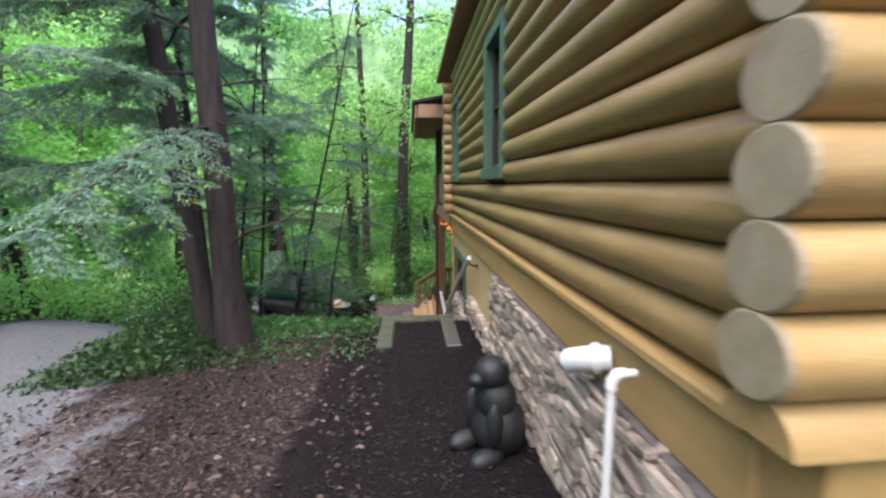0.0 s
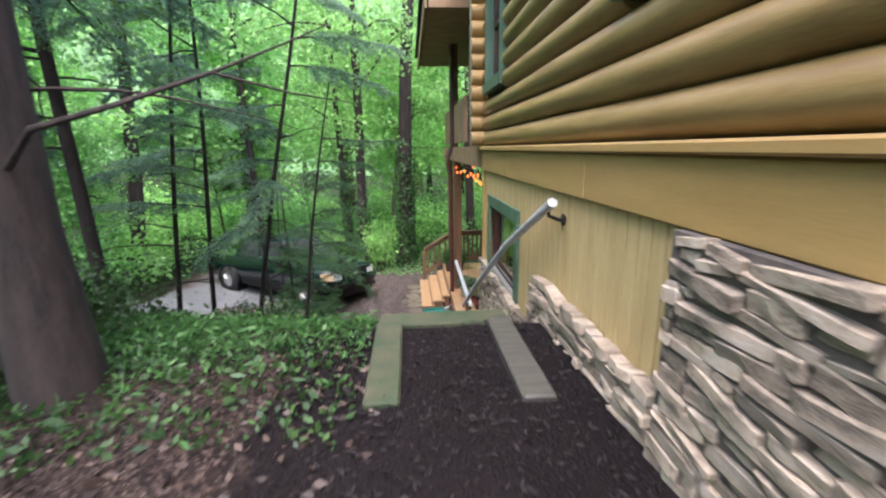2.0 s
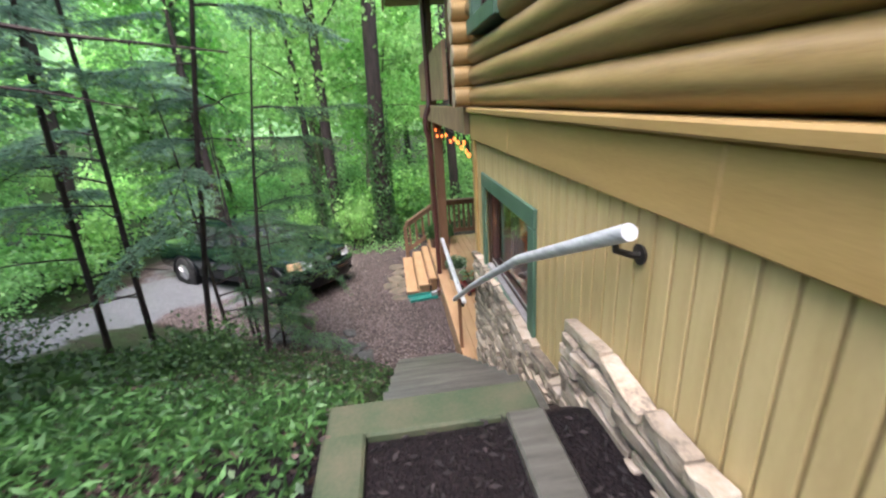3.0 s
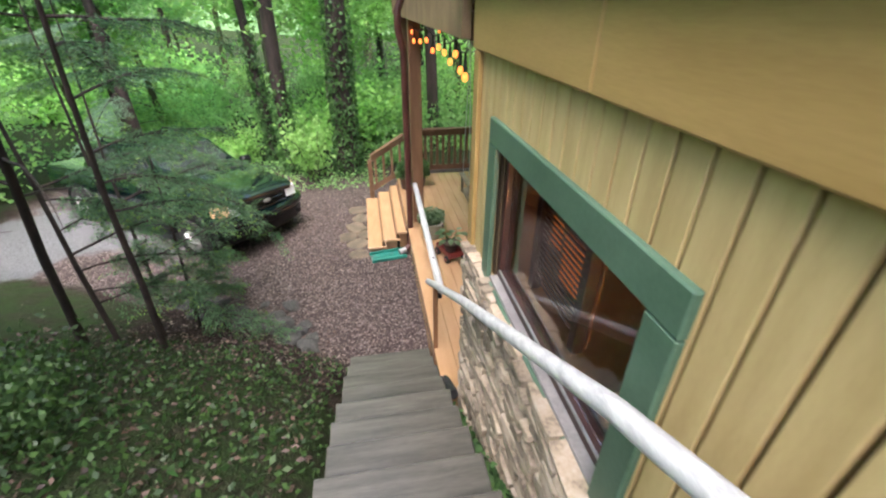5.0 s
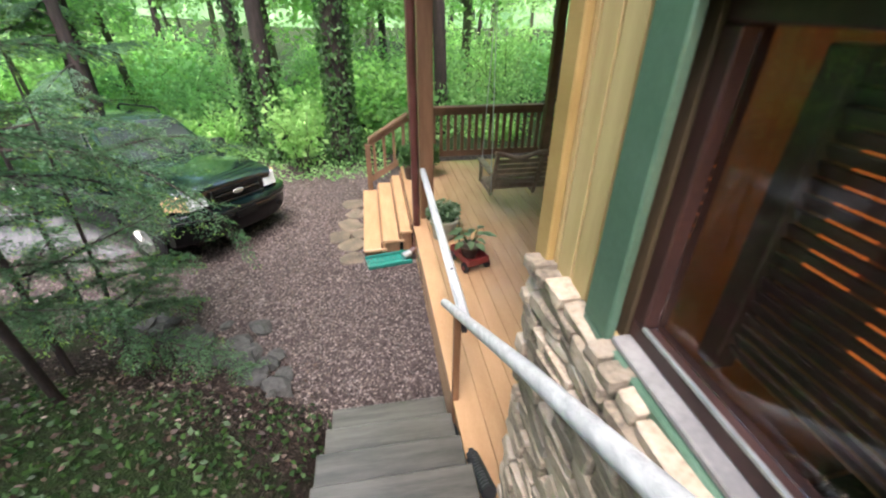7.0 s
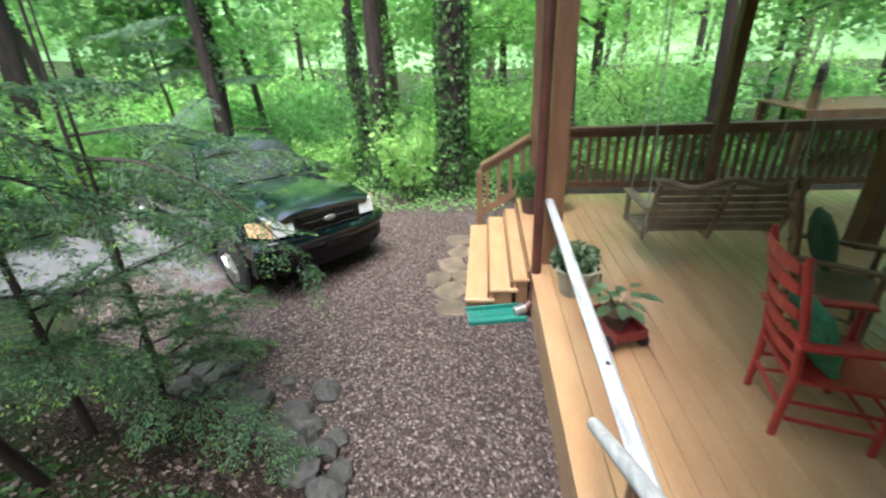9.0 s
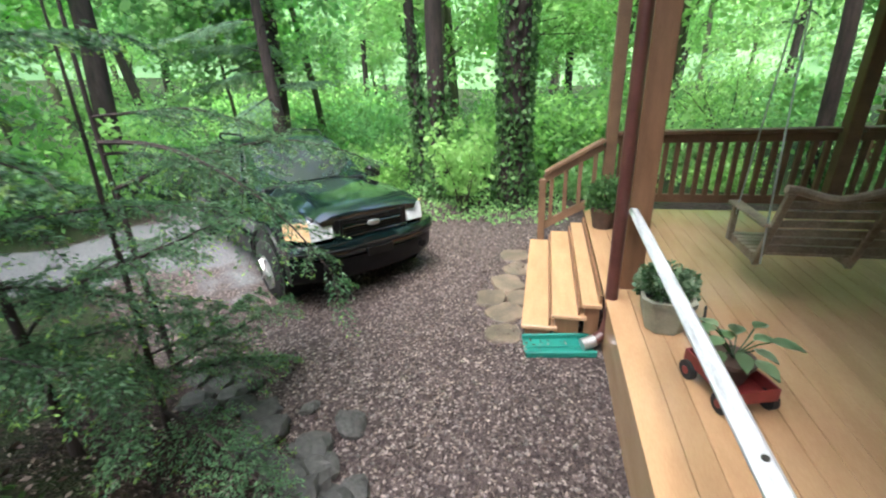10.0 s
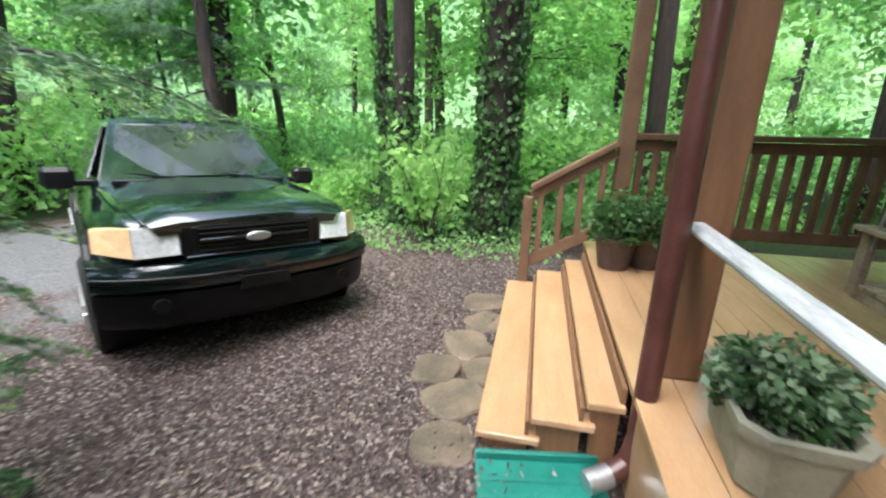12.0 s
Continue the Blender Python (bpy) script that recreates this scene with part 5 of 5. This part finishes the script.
    ws = [[(-1.50 + o, y0, 1.175 + o), (-1.46 + o, 0, 1.185 + o), (-1.50 + o, -y0, 1.175 + o), (-2.03 + o, -y1, 1.605 + o), (-2.06 + o, 0, 1.645 + o), (-2.03 + o, y1, 1.605 + o)] for o, y0, y1 in ((-0.03, 0.68, 0.555), (0.014, 0.675, 0.55))]
    part("windscreen", loft(ws), M_CARGLASS, t, "dark reflective windscreen")
    part("cowl", box(-1.46, -1.33, -0.68, 0.68, 1.13, 1.178, 0.012), M_TRIMB, t, "black cowl below the windscreen")
    for s in (-1, 1):
        for a, b in ((-1.78, -2.72), (-2.80, -3.55)):
            xa = a - 0.38 if a == -1.78 else a
            g = loft([[(a, s * 0.80, 1.165), (b, s * 0.805, 1.165), (b, s * 0.640, 1.60), (xa, s * 0.635, 1.60)], [(a, s * 0.815, 1.165), (b, s * 0.820, 1.165), (b, s * 0.655, 1.605), (xa, s * 0.650, 1.605)]])
            part("side_window", g, M_CARGLASS, t)
        part("door_handle", box(-2.62, -2.46, s * 0.915 - 0.012, s * 0.915 + 0.012, 0.985, 1.015, 0.006), M_TRIMB, t)
        part("sill_cladding", box(-3.45, -1.40, s * 0.90 - 0.02, s * 0.90 + 0.02, 0.42, 0.62, 0.012), M_TRIMB, t)
        y0, y1 = sorted((s * 0.89, s * 1.10))
        mir = part("mirror", box(-1.72, -1.56, y0, y1, 1.09, 1.26, 0.035), M_TRIMB, t, "black door mirror")
        y0, y1 = sorted((s * 0.77, s * 0.90))
        part("mirror_arm", box(-1.68, -1.60, y0, y1, 1.11, 1.16, 0.008), M_TRIMB, mir)
        hl = part("headlight", loft([[(-0.12, s * 0.46, 0.80), (-0.17, s * 0.70, 0.795), (-0.20, s * 0.70, 0.985), (-0.15, s * 0.46, 0.975)], [(-0.075, s * 0.465, 0.81), (-0.11, s * 0.70, 0.80), (-0.14, s * 0.70, 0.98), (-0.11, s * 0.465, 0.965)]]), M_LENS, t, "clear glossy headlight")
        part("indicator", loft([[(-0.17, s * 0.702, 0.797), (-0.36, s * 0.855, 0.815), (-0.38, s * 0.855, 0.965), (-0.20, s * 0.702, 0.982)], [(-0.112, s * 0.702, 0.802), (-0.32, s * 0.885, 0.82), (-0.36, s * 0.88, 0.96), (-0.142, s * 0.702, 0.978)]]), M_AMBER, hl, "amber indicator lens")
        part("fog_lamp", tube([(-0.02, s * 0.60, 0.52), (0.012, s * 0.60, 0.52)], 0.045, 14), M_TRIMB, t, smooth=True)
        for x in (-0.88, -4.08):
            part("arch_flare", tube([(x + 0.46 * math.cos(q), s * 0.895, 0.40 + 0.45 * math.sin(q)) for q in (math.pi * k / 12 for k in range(13))], 0.035, 8), M_TRIMB, t)
            part("wheel_well", tube([(x, s * 0.60, 0.40), (x, s * 0.906, 0.40)], 0.43, 24), M_TRIMB, t, "black wheel well", True)
            wh = part("wheel", tube([(x, s * 0.68, 0.36), (x, s * 0.71, 0.36), (x, s * 0.89, 0.36), (x, s * 0.92, 0.36)], [0.32, 0.36, 0.36, 0.32], 28), M_TYRE, t, "black tyre on a silver rim", True)
            part("rim", tube([(x, s * 0.905, 0.36), (x, s * 0.925, 0.36)], [0.21, 0.19], 20), M_RIM, wh, "silver alloy rim", True)
            for k in range(5):
                q = 2 * math.pi * k / 5
                part("spoke", beam((x, s * 0.93, 0.36), (x + 0.19 * math.cos(q), s * 0.927, 0.36 + 0.19 * math.sin(q)), 0.05, 0.02), M_RIM, wh)
    part("grille", box(-0.15, -0.088, -0.455, 0.455, 0.785, 0.985, 0.012), M_TRIMB, t, "black grille with cross bars")
    for z in (0.815, 0.845, 0.925, 0.955):
        part("grille_bar", box(-0.096, -0.072, -0.36, 0.36, z - 0.006, z + 0.006, 0.002), M_TRIMB, t)
    part("grille_bar", box(-0.10, -0.062, -0.36, 0.36, 0.873, 0.897, 0.005), M_PAINT, t, "thicker glossy centre bar")
    for s in (-1, 1):
        part("grille_post", box(-0.10, -0.066, s * 0.375 - 0.016, s * 0.375 + 0.016, 0.80, 0.975, 0.005), M_TRIMB, t)
    part("grille_lip", box(-0.12, -0.06, -0.44, 0.44, 0.775, 0.795, 0.006), M_PAINT, t)
    bd = bmesh.new()
    bmesh.ops.create_uvsphere(bd, u_segments=16, v_segments=8, radius=1)
    bd.transform(Matrix.Translation((-0.058, 0, 0.885)) @ Matrix.Diagonal((0.012, 0.085, 0.034, 1)))
    part("badge", bd, M_GALV, t, "plain oval badge", True)

    def bow(y):
        return -0.24 * (abs(y) / 0.92) ** 3

    ys = (-0.92, -0.82, -0.65, -0.4, 0, 0.4, 0.65, 0.82, 0.92)
    part("bumper", loft([[(bow(y) - 0.01, y, 0.58), (bow(y) + 0.03, y, 0.61), (bow(y) + 0.035, y, 0.71), (bow(y) + 0.0, y, 0.755), (bow(y) - 0.12, y, 0.775), (bow(y) - 0.16, y, 0.58)] for y in ys]), M_PAINT, t, "dark green front bumper", True)
    part("bumper_strip", loft([[(bow(y) + 0.034, y, 0.655), (bow(y) + 0.046, y, 0.66), (bow(y) + 0.046, y, 0.685), (bow(y) + 0.034, y, 0.69)] for y in ys]), M_TRIMB, t, "black rubbing strip", True)
    part("valance", loft([[(bow(y) - 0.06, y * 0.97, 0.34), (bow(y) - 0.01, y * 0.98, 0.40), (bow(y) + 0.0, y * 0.99, 0.575), (bow(y) - 0.16, y * 0.98, 0.575), (bow(y) - 0.16, y * 0.97, 0.34)] for y in ys]), M_TRIMB, t, "black lower valance", True)
    part("plate_mount", box(0.02, 0.052, -0.16, 0.16, 0.56, 0.65, 0.004), M_TRIMB, t)
    part("chassis", box(-4.9, -0.25, -0.65, 0.65, 0.28, 0.45, 0.01), M_TRIMB, t)
    for s in (-1, 1):
        part("wiper", tube([(-1.42, 0.10 + s * 0.32, 1.185), (-1.53, 0.10 + s * 0.32 - 0.48, 1.225)], 0.009, 6), M_TRIMB, t)
        part("roof_rail", tube([(-2.25, s * 0.55, 1.69), (-2.35, s * 0.55, 1.755), (-3.3, s * 0.55, 1.755), (-3.4, s * 0.55, 1.69)], 0.016, 8), M_TRIMB, t, "", True)
    lean = Matrix.Rotation(radians(-3.6), 4, "X") @ Matrix.Rotation(radians(-2.2), 4, "Y")
    for ob in t.children_recursive:
        if ob.name.split(".")[0] not in ("wheel", "rim", "spoke"):
            ob.data.transform(lean)
    t.scale = (0.98, 0.98, 0.98)
    return t


# ---- things on the porch ----
def leafy(parent, n, r, h, size, m, seed, z0=0.0, width=0.6, name="leaves"):
    rng = np.random.default_rng(seed)
    a, d = rng.uniform(0, 6.28, n), np.sqrt(rng.uniform(0, 1, n)) * r
    c = np.stack([d * np.cos(a), d * np.sin(a), z0 + rng.uniform(0.1, 1, n) * h * (1.1 - 0.5 * d / r)], 1)
    nd = np.stack([np.cos(a), np.sin(a), rng.uniform(-0.4, 0.5, n)], 1) + rng.normal(size=(n, 3)) * 0.4
    ob = new(name, leaf_mesh(name, c, nd, rng.uniform(0.7, 1.3, n) * size, m, width, seed))
    ob.parent = parent
    return ob


def trough(x, y, rz):
    p = thing("planter", "rectangular stone-coloured planter filled with pale-edged leaves", "planter", (x, y, DECK_Z), rz=rz)
    def ring(a, b, z):
        c = 0.06
        return [(a, b - c, z), (a - c, b, z), (-a + c, b, z), (-a, b - c, z), (-a, -b + c, z), (-a + c, -b, z), (a - c, -b, z), (a, -b + c, z)]
    part("box", loft([ring(0.115, 0.21, 0), ring(0.125, 0.22, 0.02), ring(0.15, 0.25, 0.22), ring(0.165, 0.265, 0.225), ring(0.17, 0.27, 0.265), ring(0.145, 0.245, 0.265), ring(0.135, 0.235, 0.2)]), M_POT, p)
    part("soil", loft([ring(0.132, 0.232, 0.205), ring(0.13, 0.23, 0.225)]), M_SOIL, p)
    leafy(p, 900, 0.21, 0.26, 0.042, M_VARI, 5, 0.2)
    leafy(p, 600, 0.20, 0.18, 0.04, M_HERB, 6, 0.2, name="dark_leaves")


def wagon(x, y, rz):
    w = thing("toy_wagon", "small red toy wagon carrying a potted hosta", "wagon", (x, y, DECK_Z), rz=rz)
    b = box(-0.12, 0.12, -0.19, 0.19, 0.09, 0.10, 0.003)
    part("tray", b, M_WAGON, w)
    for x0, x1, y0, y1 in ((-0.13, -0.118, -0.2, 0.2), (0.118, 0.13, -0.2, 0.2), (-0.116, 0.116, -0.2, -0.188), (-0.116, 0.116, 0.188, 0.2)):
        part("side", box(x0, x1, y0, y1, 0.09, 0.17, 0.004), M_WAGON, w)
    for sx in (-1, 1):
        for sy in (-1, 1):
            wh = part("wheel", tube([(sx * 0.115, sy * 0.14, 0.058), (sx * 0.15, sy * 0.14, 0.058)], 0.058, 18), M_TYRE, w, "black rubber wheel", True)
            part("hub", tube([(sx * 0.15, sy * 0.14, 0.058), (sx * 0.156, sy * 0.14, 0.058)], 0.024, 10), M_WAGON, wh)
    part("axle", tube([(-0.11, -0.14, 0.058), (0.11, -0.14, 0.058)], 0.008, 6), M_IRON, w)
    part("axle", tube([(-0.11, 0.14, 0.058), (0.11, 0.14, 0.058)], 0.008, 6), M_IRON, w)
    part("handle", tube([(0.0, 0.2, 0.10), (0.02, 0.27, 0.16), (0.05, 0.33, 0.36)], 0.008, 8), M_IRON, w)
    pot = thing("flower_pot", "dark clay pot with a broad-leaved hosta in a wagon", "plant pot", (x, y, DECK_Z + 0.102), rz=rz)
    part("pot", tube([(0, 0, 0), (0, 0, 0.11), (0, 0, 0.115), (0, 0, 0.14), (0, 0, 0.135)], [0.075, 0.105, 0.115, 0.115, 0.095], 20), M_CLAY, pot, smooth=True)
    rng = np.random.default_rng(8)
    bm = bmesh.new()
    for k in range(13):
        a = k * 2.4
        ln = rng.uniform(0.10, 0.22)
        pts = limb_points(rng, (0, 0, 0.13), (math.cos(a) * 0.6, math.sin(a) * 0.6, 1), ln, 4, 0.6, 0.05)
        tube(pts, 0.004, 5, bm)
        leaf = bmesh.new()
        L, W = rng.uniform(0.11, 0.16), rng.uniform(0.035, 0.05)
        secs = [(0, 0.1), (0.25, 0.85), (0.5, 1), (0.75, 0.7), (1, 0.05)]
        rows = [[leaf.verts.new((L * f, s * W * g, -0.35 * L * f * f + 0.012 * abs(s))) for s in (-1, 0, 1)] for f, g in secs]
        for p, q in zip(rows, rows[1:]):
            for i in range(2):
                leaf.faces.new((p[i], p[i + 1], q[i + 1], q[i]))
        bmesh.ops.solidify(leaf, geom=leaf.faces[:], thickness=0.002)
        leaf.transform(Matrix.Translation(pts[-1]) @ Matrix.Rotation(a, 4, "Z") @ Matrix.Rotation(-0.2, 4, "Y"))
        part("leaf", leaf, M_VARI, pot, smooth=True)
    part("stalks", bm, M_HERB, pot)


def round_pot(x, y, z, seed, label):
    p = thing("plant_pot", label, "plant pot", (x, y, z))
    part("pot", tube([(0, 0, 0), (0, 0, 0.22), (0, 0, 0.225), (0, 0, 0.26), (0, 0, 0.25)], [0.11, 0.15, 0.165, 0.165, 0.13], 20), M_CLAY, p, smooth=True)
    leafy(p, 1100, 0.22, 0.42, 0.05, M_IVY, seed, 0.2)


def red_chair(x, y, rz, M_RED=M_RED, cloth=M_CUSH, at=(-0.10, 0.0, 0.59), label="red painted ladder-back wooden chair with green cushions", pad="teal green cloth cushion leaning on a red chair"):
    c = thing("rocking_chair", label, "chair", (x, y, DECK_Z), rz=rz)
    # front is +x
    for sy in (-1, 1):
        part("leg", tube([(0.22, sy * 0.235, 0.0), (0.215, sy * 0.23, 0.40), (0.21, sy * 0.228, 0.62)], [0.02, 0.023, 0.02], 10), M_RED, c, smooth=True)
        part("leg", tube([(-0.22, sy * 0.20, 0.0), (-0.215, sy * 0.205, 0.42), (-0.26, sy * 0.205, 0.75), (-0.33, sy * 0.205, 1.06), (-0.335, sy * 0.205, 1.10)], [0.02, 0.024, 0.022, 0.02, 0.012], 10), M_RED, c, "tall back post", True)
        part("stretcher", tube([(-0.22, sy * 0.20, 0.13), (0.22, sy * 0.235, 0.13)], 0.013, 8), M_RED, c)
        part("stretcher", tube([(-0.22, sy * 0.203, 0.25), (0.22, sy * 0.233, 0.25)], 0.013, 8), M_RED, c)
        part("armrest", box(-0.28, 0.27, sy * 0.235 - 0.035, sy * 0.235 + 0.035, 0.62, 0.645, 0.008), M_RED, c)
    for z in (0.14, 0.27):
        part("stretcher", tube([(0.22, -0.235, z), (0.22, 0.235, z)], 0.013, 8), M_RED, c)
    part("stretcher", tube([(-0.22, -0.2, 0.2), (-0.22, 0.2, 0.2)], 0.013, 8), M_RED, c)
    part("seat", loft([[(-0.23, -0.215, z), (-0.23, 0.215, z), (0.25, 0.25, z), (0.25, -0.25, z)] for z in (0.385, 0.41)]), M_RED, c)
    for k, z in enumerate((0.52, 0.65, 0.78, 0.92, 1.03)):
        xx = -0.225 - 0.115 * (z - 0.5) / 0.5
        bm = loft([[(xx - 0.008 - o, y, z - h), (xx + 0.008 - o, y, z - h), (xx + 0.008 - o - 0.01, y, z + h), (xx - 0.008 - o - 0.01, y, z + h)] for y, o, h in ((-0.2, 0, 0.026), (-0.1, 0.02, 0.034), (0, 0.026, 0.038), (0.1, 0.02, 0.034), (0.2, 0, 0.026))])
        part("back_slat", bm, M_RED, c)
    def cushion(nm, m, at, sz, ry, label):
        q = thing(nm, label, "cushion")
        bm = bmesh.new()
        bmesh.ops.create_cube(bm, size=1)
        bmesh.ops.subdivide_edges(bm, edges=bm.edges[:], cuts=5, use_grid_fill=True)
        for v in bm.verts:
            u = max(abs(v.co.y), abs(v.co.z)) * 2
            v.co.x *= (1 - 0.75 * u ** 3)
        part("cover", bm, m, q, smooth=True)
        q.matrix_basis = c.matrix_basis @ pose(*at, 0, ry, 0) @ Matrix.Diagonal((*sz, 1))
    cushion("cushion", cloth, at, (0.16, 0.36, 0.36), -22, pad)
    return c


def stool(x, y):
    s = thing("side_table", "small dark wooden side table on the deck", "table", (x, y, DECK_Z))
    part("tabletop", tube([(0, 0, 0.42), (0, 0, 0.445)], 0.2, 20), M_SWING, s)
    for k in range(4):
        a = radians(45 + 90 * k)
        part("leg", tube([(0.19 * math.cos(a), 0.19 * math.sin(a), 0), (0.13 * math.cos(a), 0.13 * math.sin(a), 0.42)], 0.016, 8), M_IRON, s)
    part("brace", tube([(-0.12, -0.12, 0.15), (0.12, 0.12, 0.15)], 0.01, 6), M_IRON, s)


def porch_swing(x0, x1, y, z):
    s = thing("porch_swing", "weathered slatted wooden porch swing hung by chains", "swing", ((x0 + x1) / 2, y, z))
    w = (x1 - x0) / 2
    for k in range(6):
        part("seat_slat", box(-w, w, 0.03 + k * 0.075, 0.09 + k * 0.075, -0.012, 0.01, 0.004), M_SWING, s)
    for k in range(6):
        part("back_slat", beam((-w + 0.02, -0.02 - k * 0.028, 0.06 + k * 0.075), (w - 0.02, -0.02 - k * 0.028, 0.06 + k * 0.075), 0.02, 0.055), M_SWING, s)
    bm = bmesh.new()
    pts = [(-w + 2 * w * k / 16, -0.20, 0.52 + 0.035 * math.cos(k / 16 * 4 * math.pi)) for k in range(17)]
    part("crest_rail", tube(pts, 0.03, 8, bm), M_SWING, s, smooth=True)
    for x in (-w + 0.03, 0, w - 0.03):
        part("back_post", beam((x, 0.02, -0.08), (x, -0.21, 0.53), 0.045, 0.04), M_SWING, s)
        part("seat_rail", beam((x, 0.0, -0.04), (x, 0.48, -0.04), 0.045, 0.06), M_SWING, s)
    for sx in (-1, 1):
        part("armrest", box(sx * w - 0.045, sx * w + 0.045, -0.12, 0.50, 0.255, 0.28, 0.006), M_SWING, s, "pale worn armrest")
        part("arm_post", box(sx * w - 0.02, sx * w + 0.02, 0.42, 0.47, -0.05, 0.254, 0.004), M_SWING, s)
        for yy in (-0.12, 0.45):
            part("chain", tube([(sx * w, yy, -0.02), (sx * w, 0.16 + (yy - 0.16) * 0.25, 1.7), (sx * w, 0.16, 2.60)], 0.006, 6), M_GALV, s)


def far_deck():
    d = thing("far_platform", "brown wooden platform on posts beyond the porch", "platform", (8.0, 18.2, 0.0))
    for k in range(8):
        part("board", box(-1.5, 1.5, -0.9 + k * 0.22, -0.69 + k * 0.22, 1.03, 1.07, 0.004), M_SRAIL, d)
    part("rim", box(-1.52, 1.52, -0.94, -0.905, 0.85, 1.065, 0.004), M_SRAIL, d)
    for x in (-1.4, 1.4):
        for y in (-0.8, 0.75):
            part("post", box(x - 0.06, x + 0.06, y - 0.06, y + 0.06, -0.8, 1.028, 0.006), M_SRAIL, d)
    part("lamp_post", box(-1.44, -1.32, -0.86, -0.74, 1.072, 1.50, 0.006), M_SRAIL, d)
    part("cap", tube([(-1.38, -0.8, 1.50), (-1.38, -0.8, 1.56), (-1.38, -0.8, 1.80), (-1.38, -0.8, 1.92)], [0.10, 0.08, 0.09, 0.02], 8), M_IRON, d, "black lantern cap")


def bear_statue(x, y, z, rz, s):
    """A seated carved bear, one plain shape."""
    bm = bmesh.new()
    def lump(c, r):
        b = bmesh.new()
        bmesh.ops.create_icosphere(b, subdivisions=3, radius=1)
        for v in b.verts:
            v.co *= 1 + 0.05 * noise.noise(v.co * 4 + Vector(c) * 9)
        b.transform(Matrix.Translation(c) @ Matrix.Diagonal((*r, 1)))
        join(bm, b)
    for c, r in (((0, 0, 0.17), (0.16, 0.17, 0.18)), ((0.02, 0, 0.34), (0.12, 0.125, 0.14)), ((0.05, 0, 0.51), (0.105, 0.10, 0.095)), ((0.145, 0, 0.485), (0.06, 0.045, 0.04)), ((0.02, 0.075, 0.575), (0.02, 0.026, 0.03)), ((0.02, -0.075, 0.575), (0.02, 0.026, 0.03)),
                 ((0.11, 0.11, 0.25), (0.05, 0.045, 0.13)), ((0.11, -0.11, 0.25), (0.05, 0.045, 0.13)), ((0.16, 0.11, 0.06), (0.11, 0.06, 0.06)), ((0.16, -0.11, 0.06), (0.11, 0.06, 0.06))):
        lump(c, r)
    ob = mesh_ob("bear_statue", bm, mat("black_carved_wood", (0.004, 0.0045, 0.004), (0.014, 0.015, 0.013), 0.6, 12, 0.8), True)
    ob.matrix_basis = pose(x, y, z, 0, 0, rz) @ Matrix.Diagonal((s, s, s, 1))
    tagged(ob, "black carved bear statue sitting by the stone wall", "statue")


build_truck()
trough(1.07, 11.66, -6)
wagon(1.24, 10.92, 18)
round_pot(1.12, 13.70, DECK_Z, 12, "dark pot with a bushy green plant beside the steps")
round_pot(0.88, 13.62, DECK_Z, 13, "dark pot with trailing green leaves at the stair top")
red_chair(2.12, 10.2, -12)
red_chair(2.72, 11.05, -35, M_RAIL, M_CUSHD, (-0.12, 0.0, 0.72), "dark brown ladder-back wooden porch chair", "dark green cloth cushion propped on a brown chair")
stool(3.35, 11.1)
porch_swing(1.74, 2.98, 12.05, 0.80)
far_deck()
bear_statue(0.55, 2.5, height(0.55, 2.5) - 0.02, 205, 1.1)
build_rocks()
build_near_plants()
build_woods()
build_backdrop()
lay_stones(LOWER)
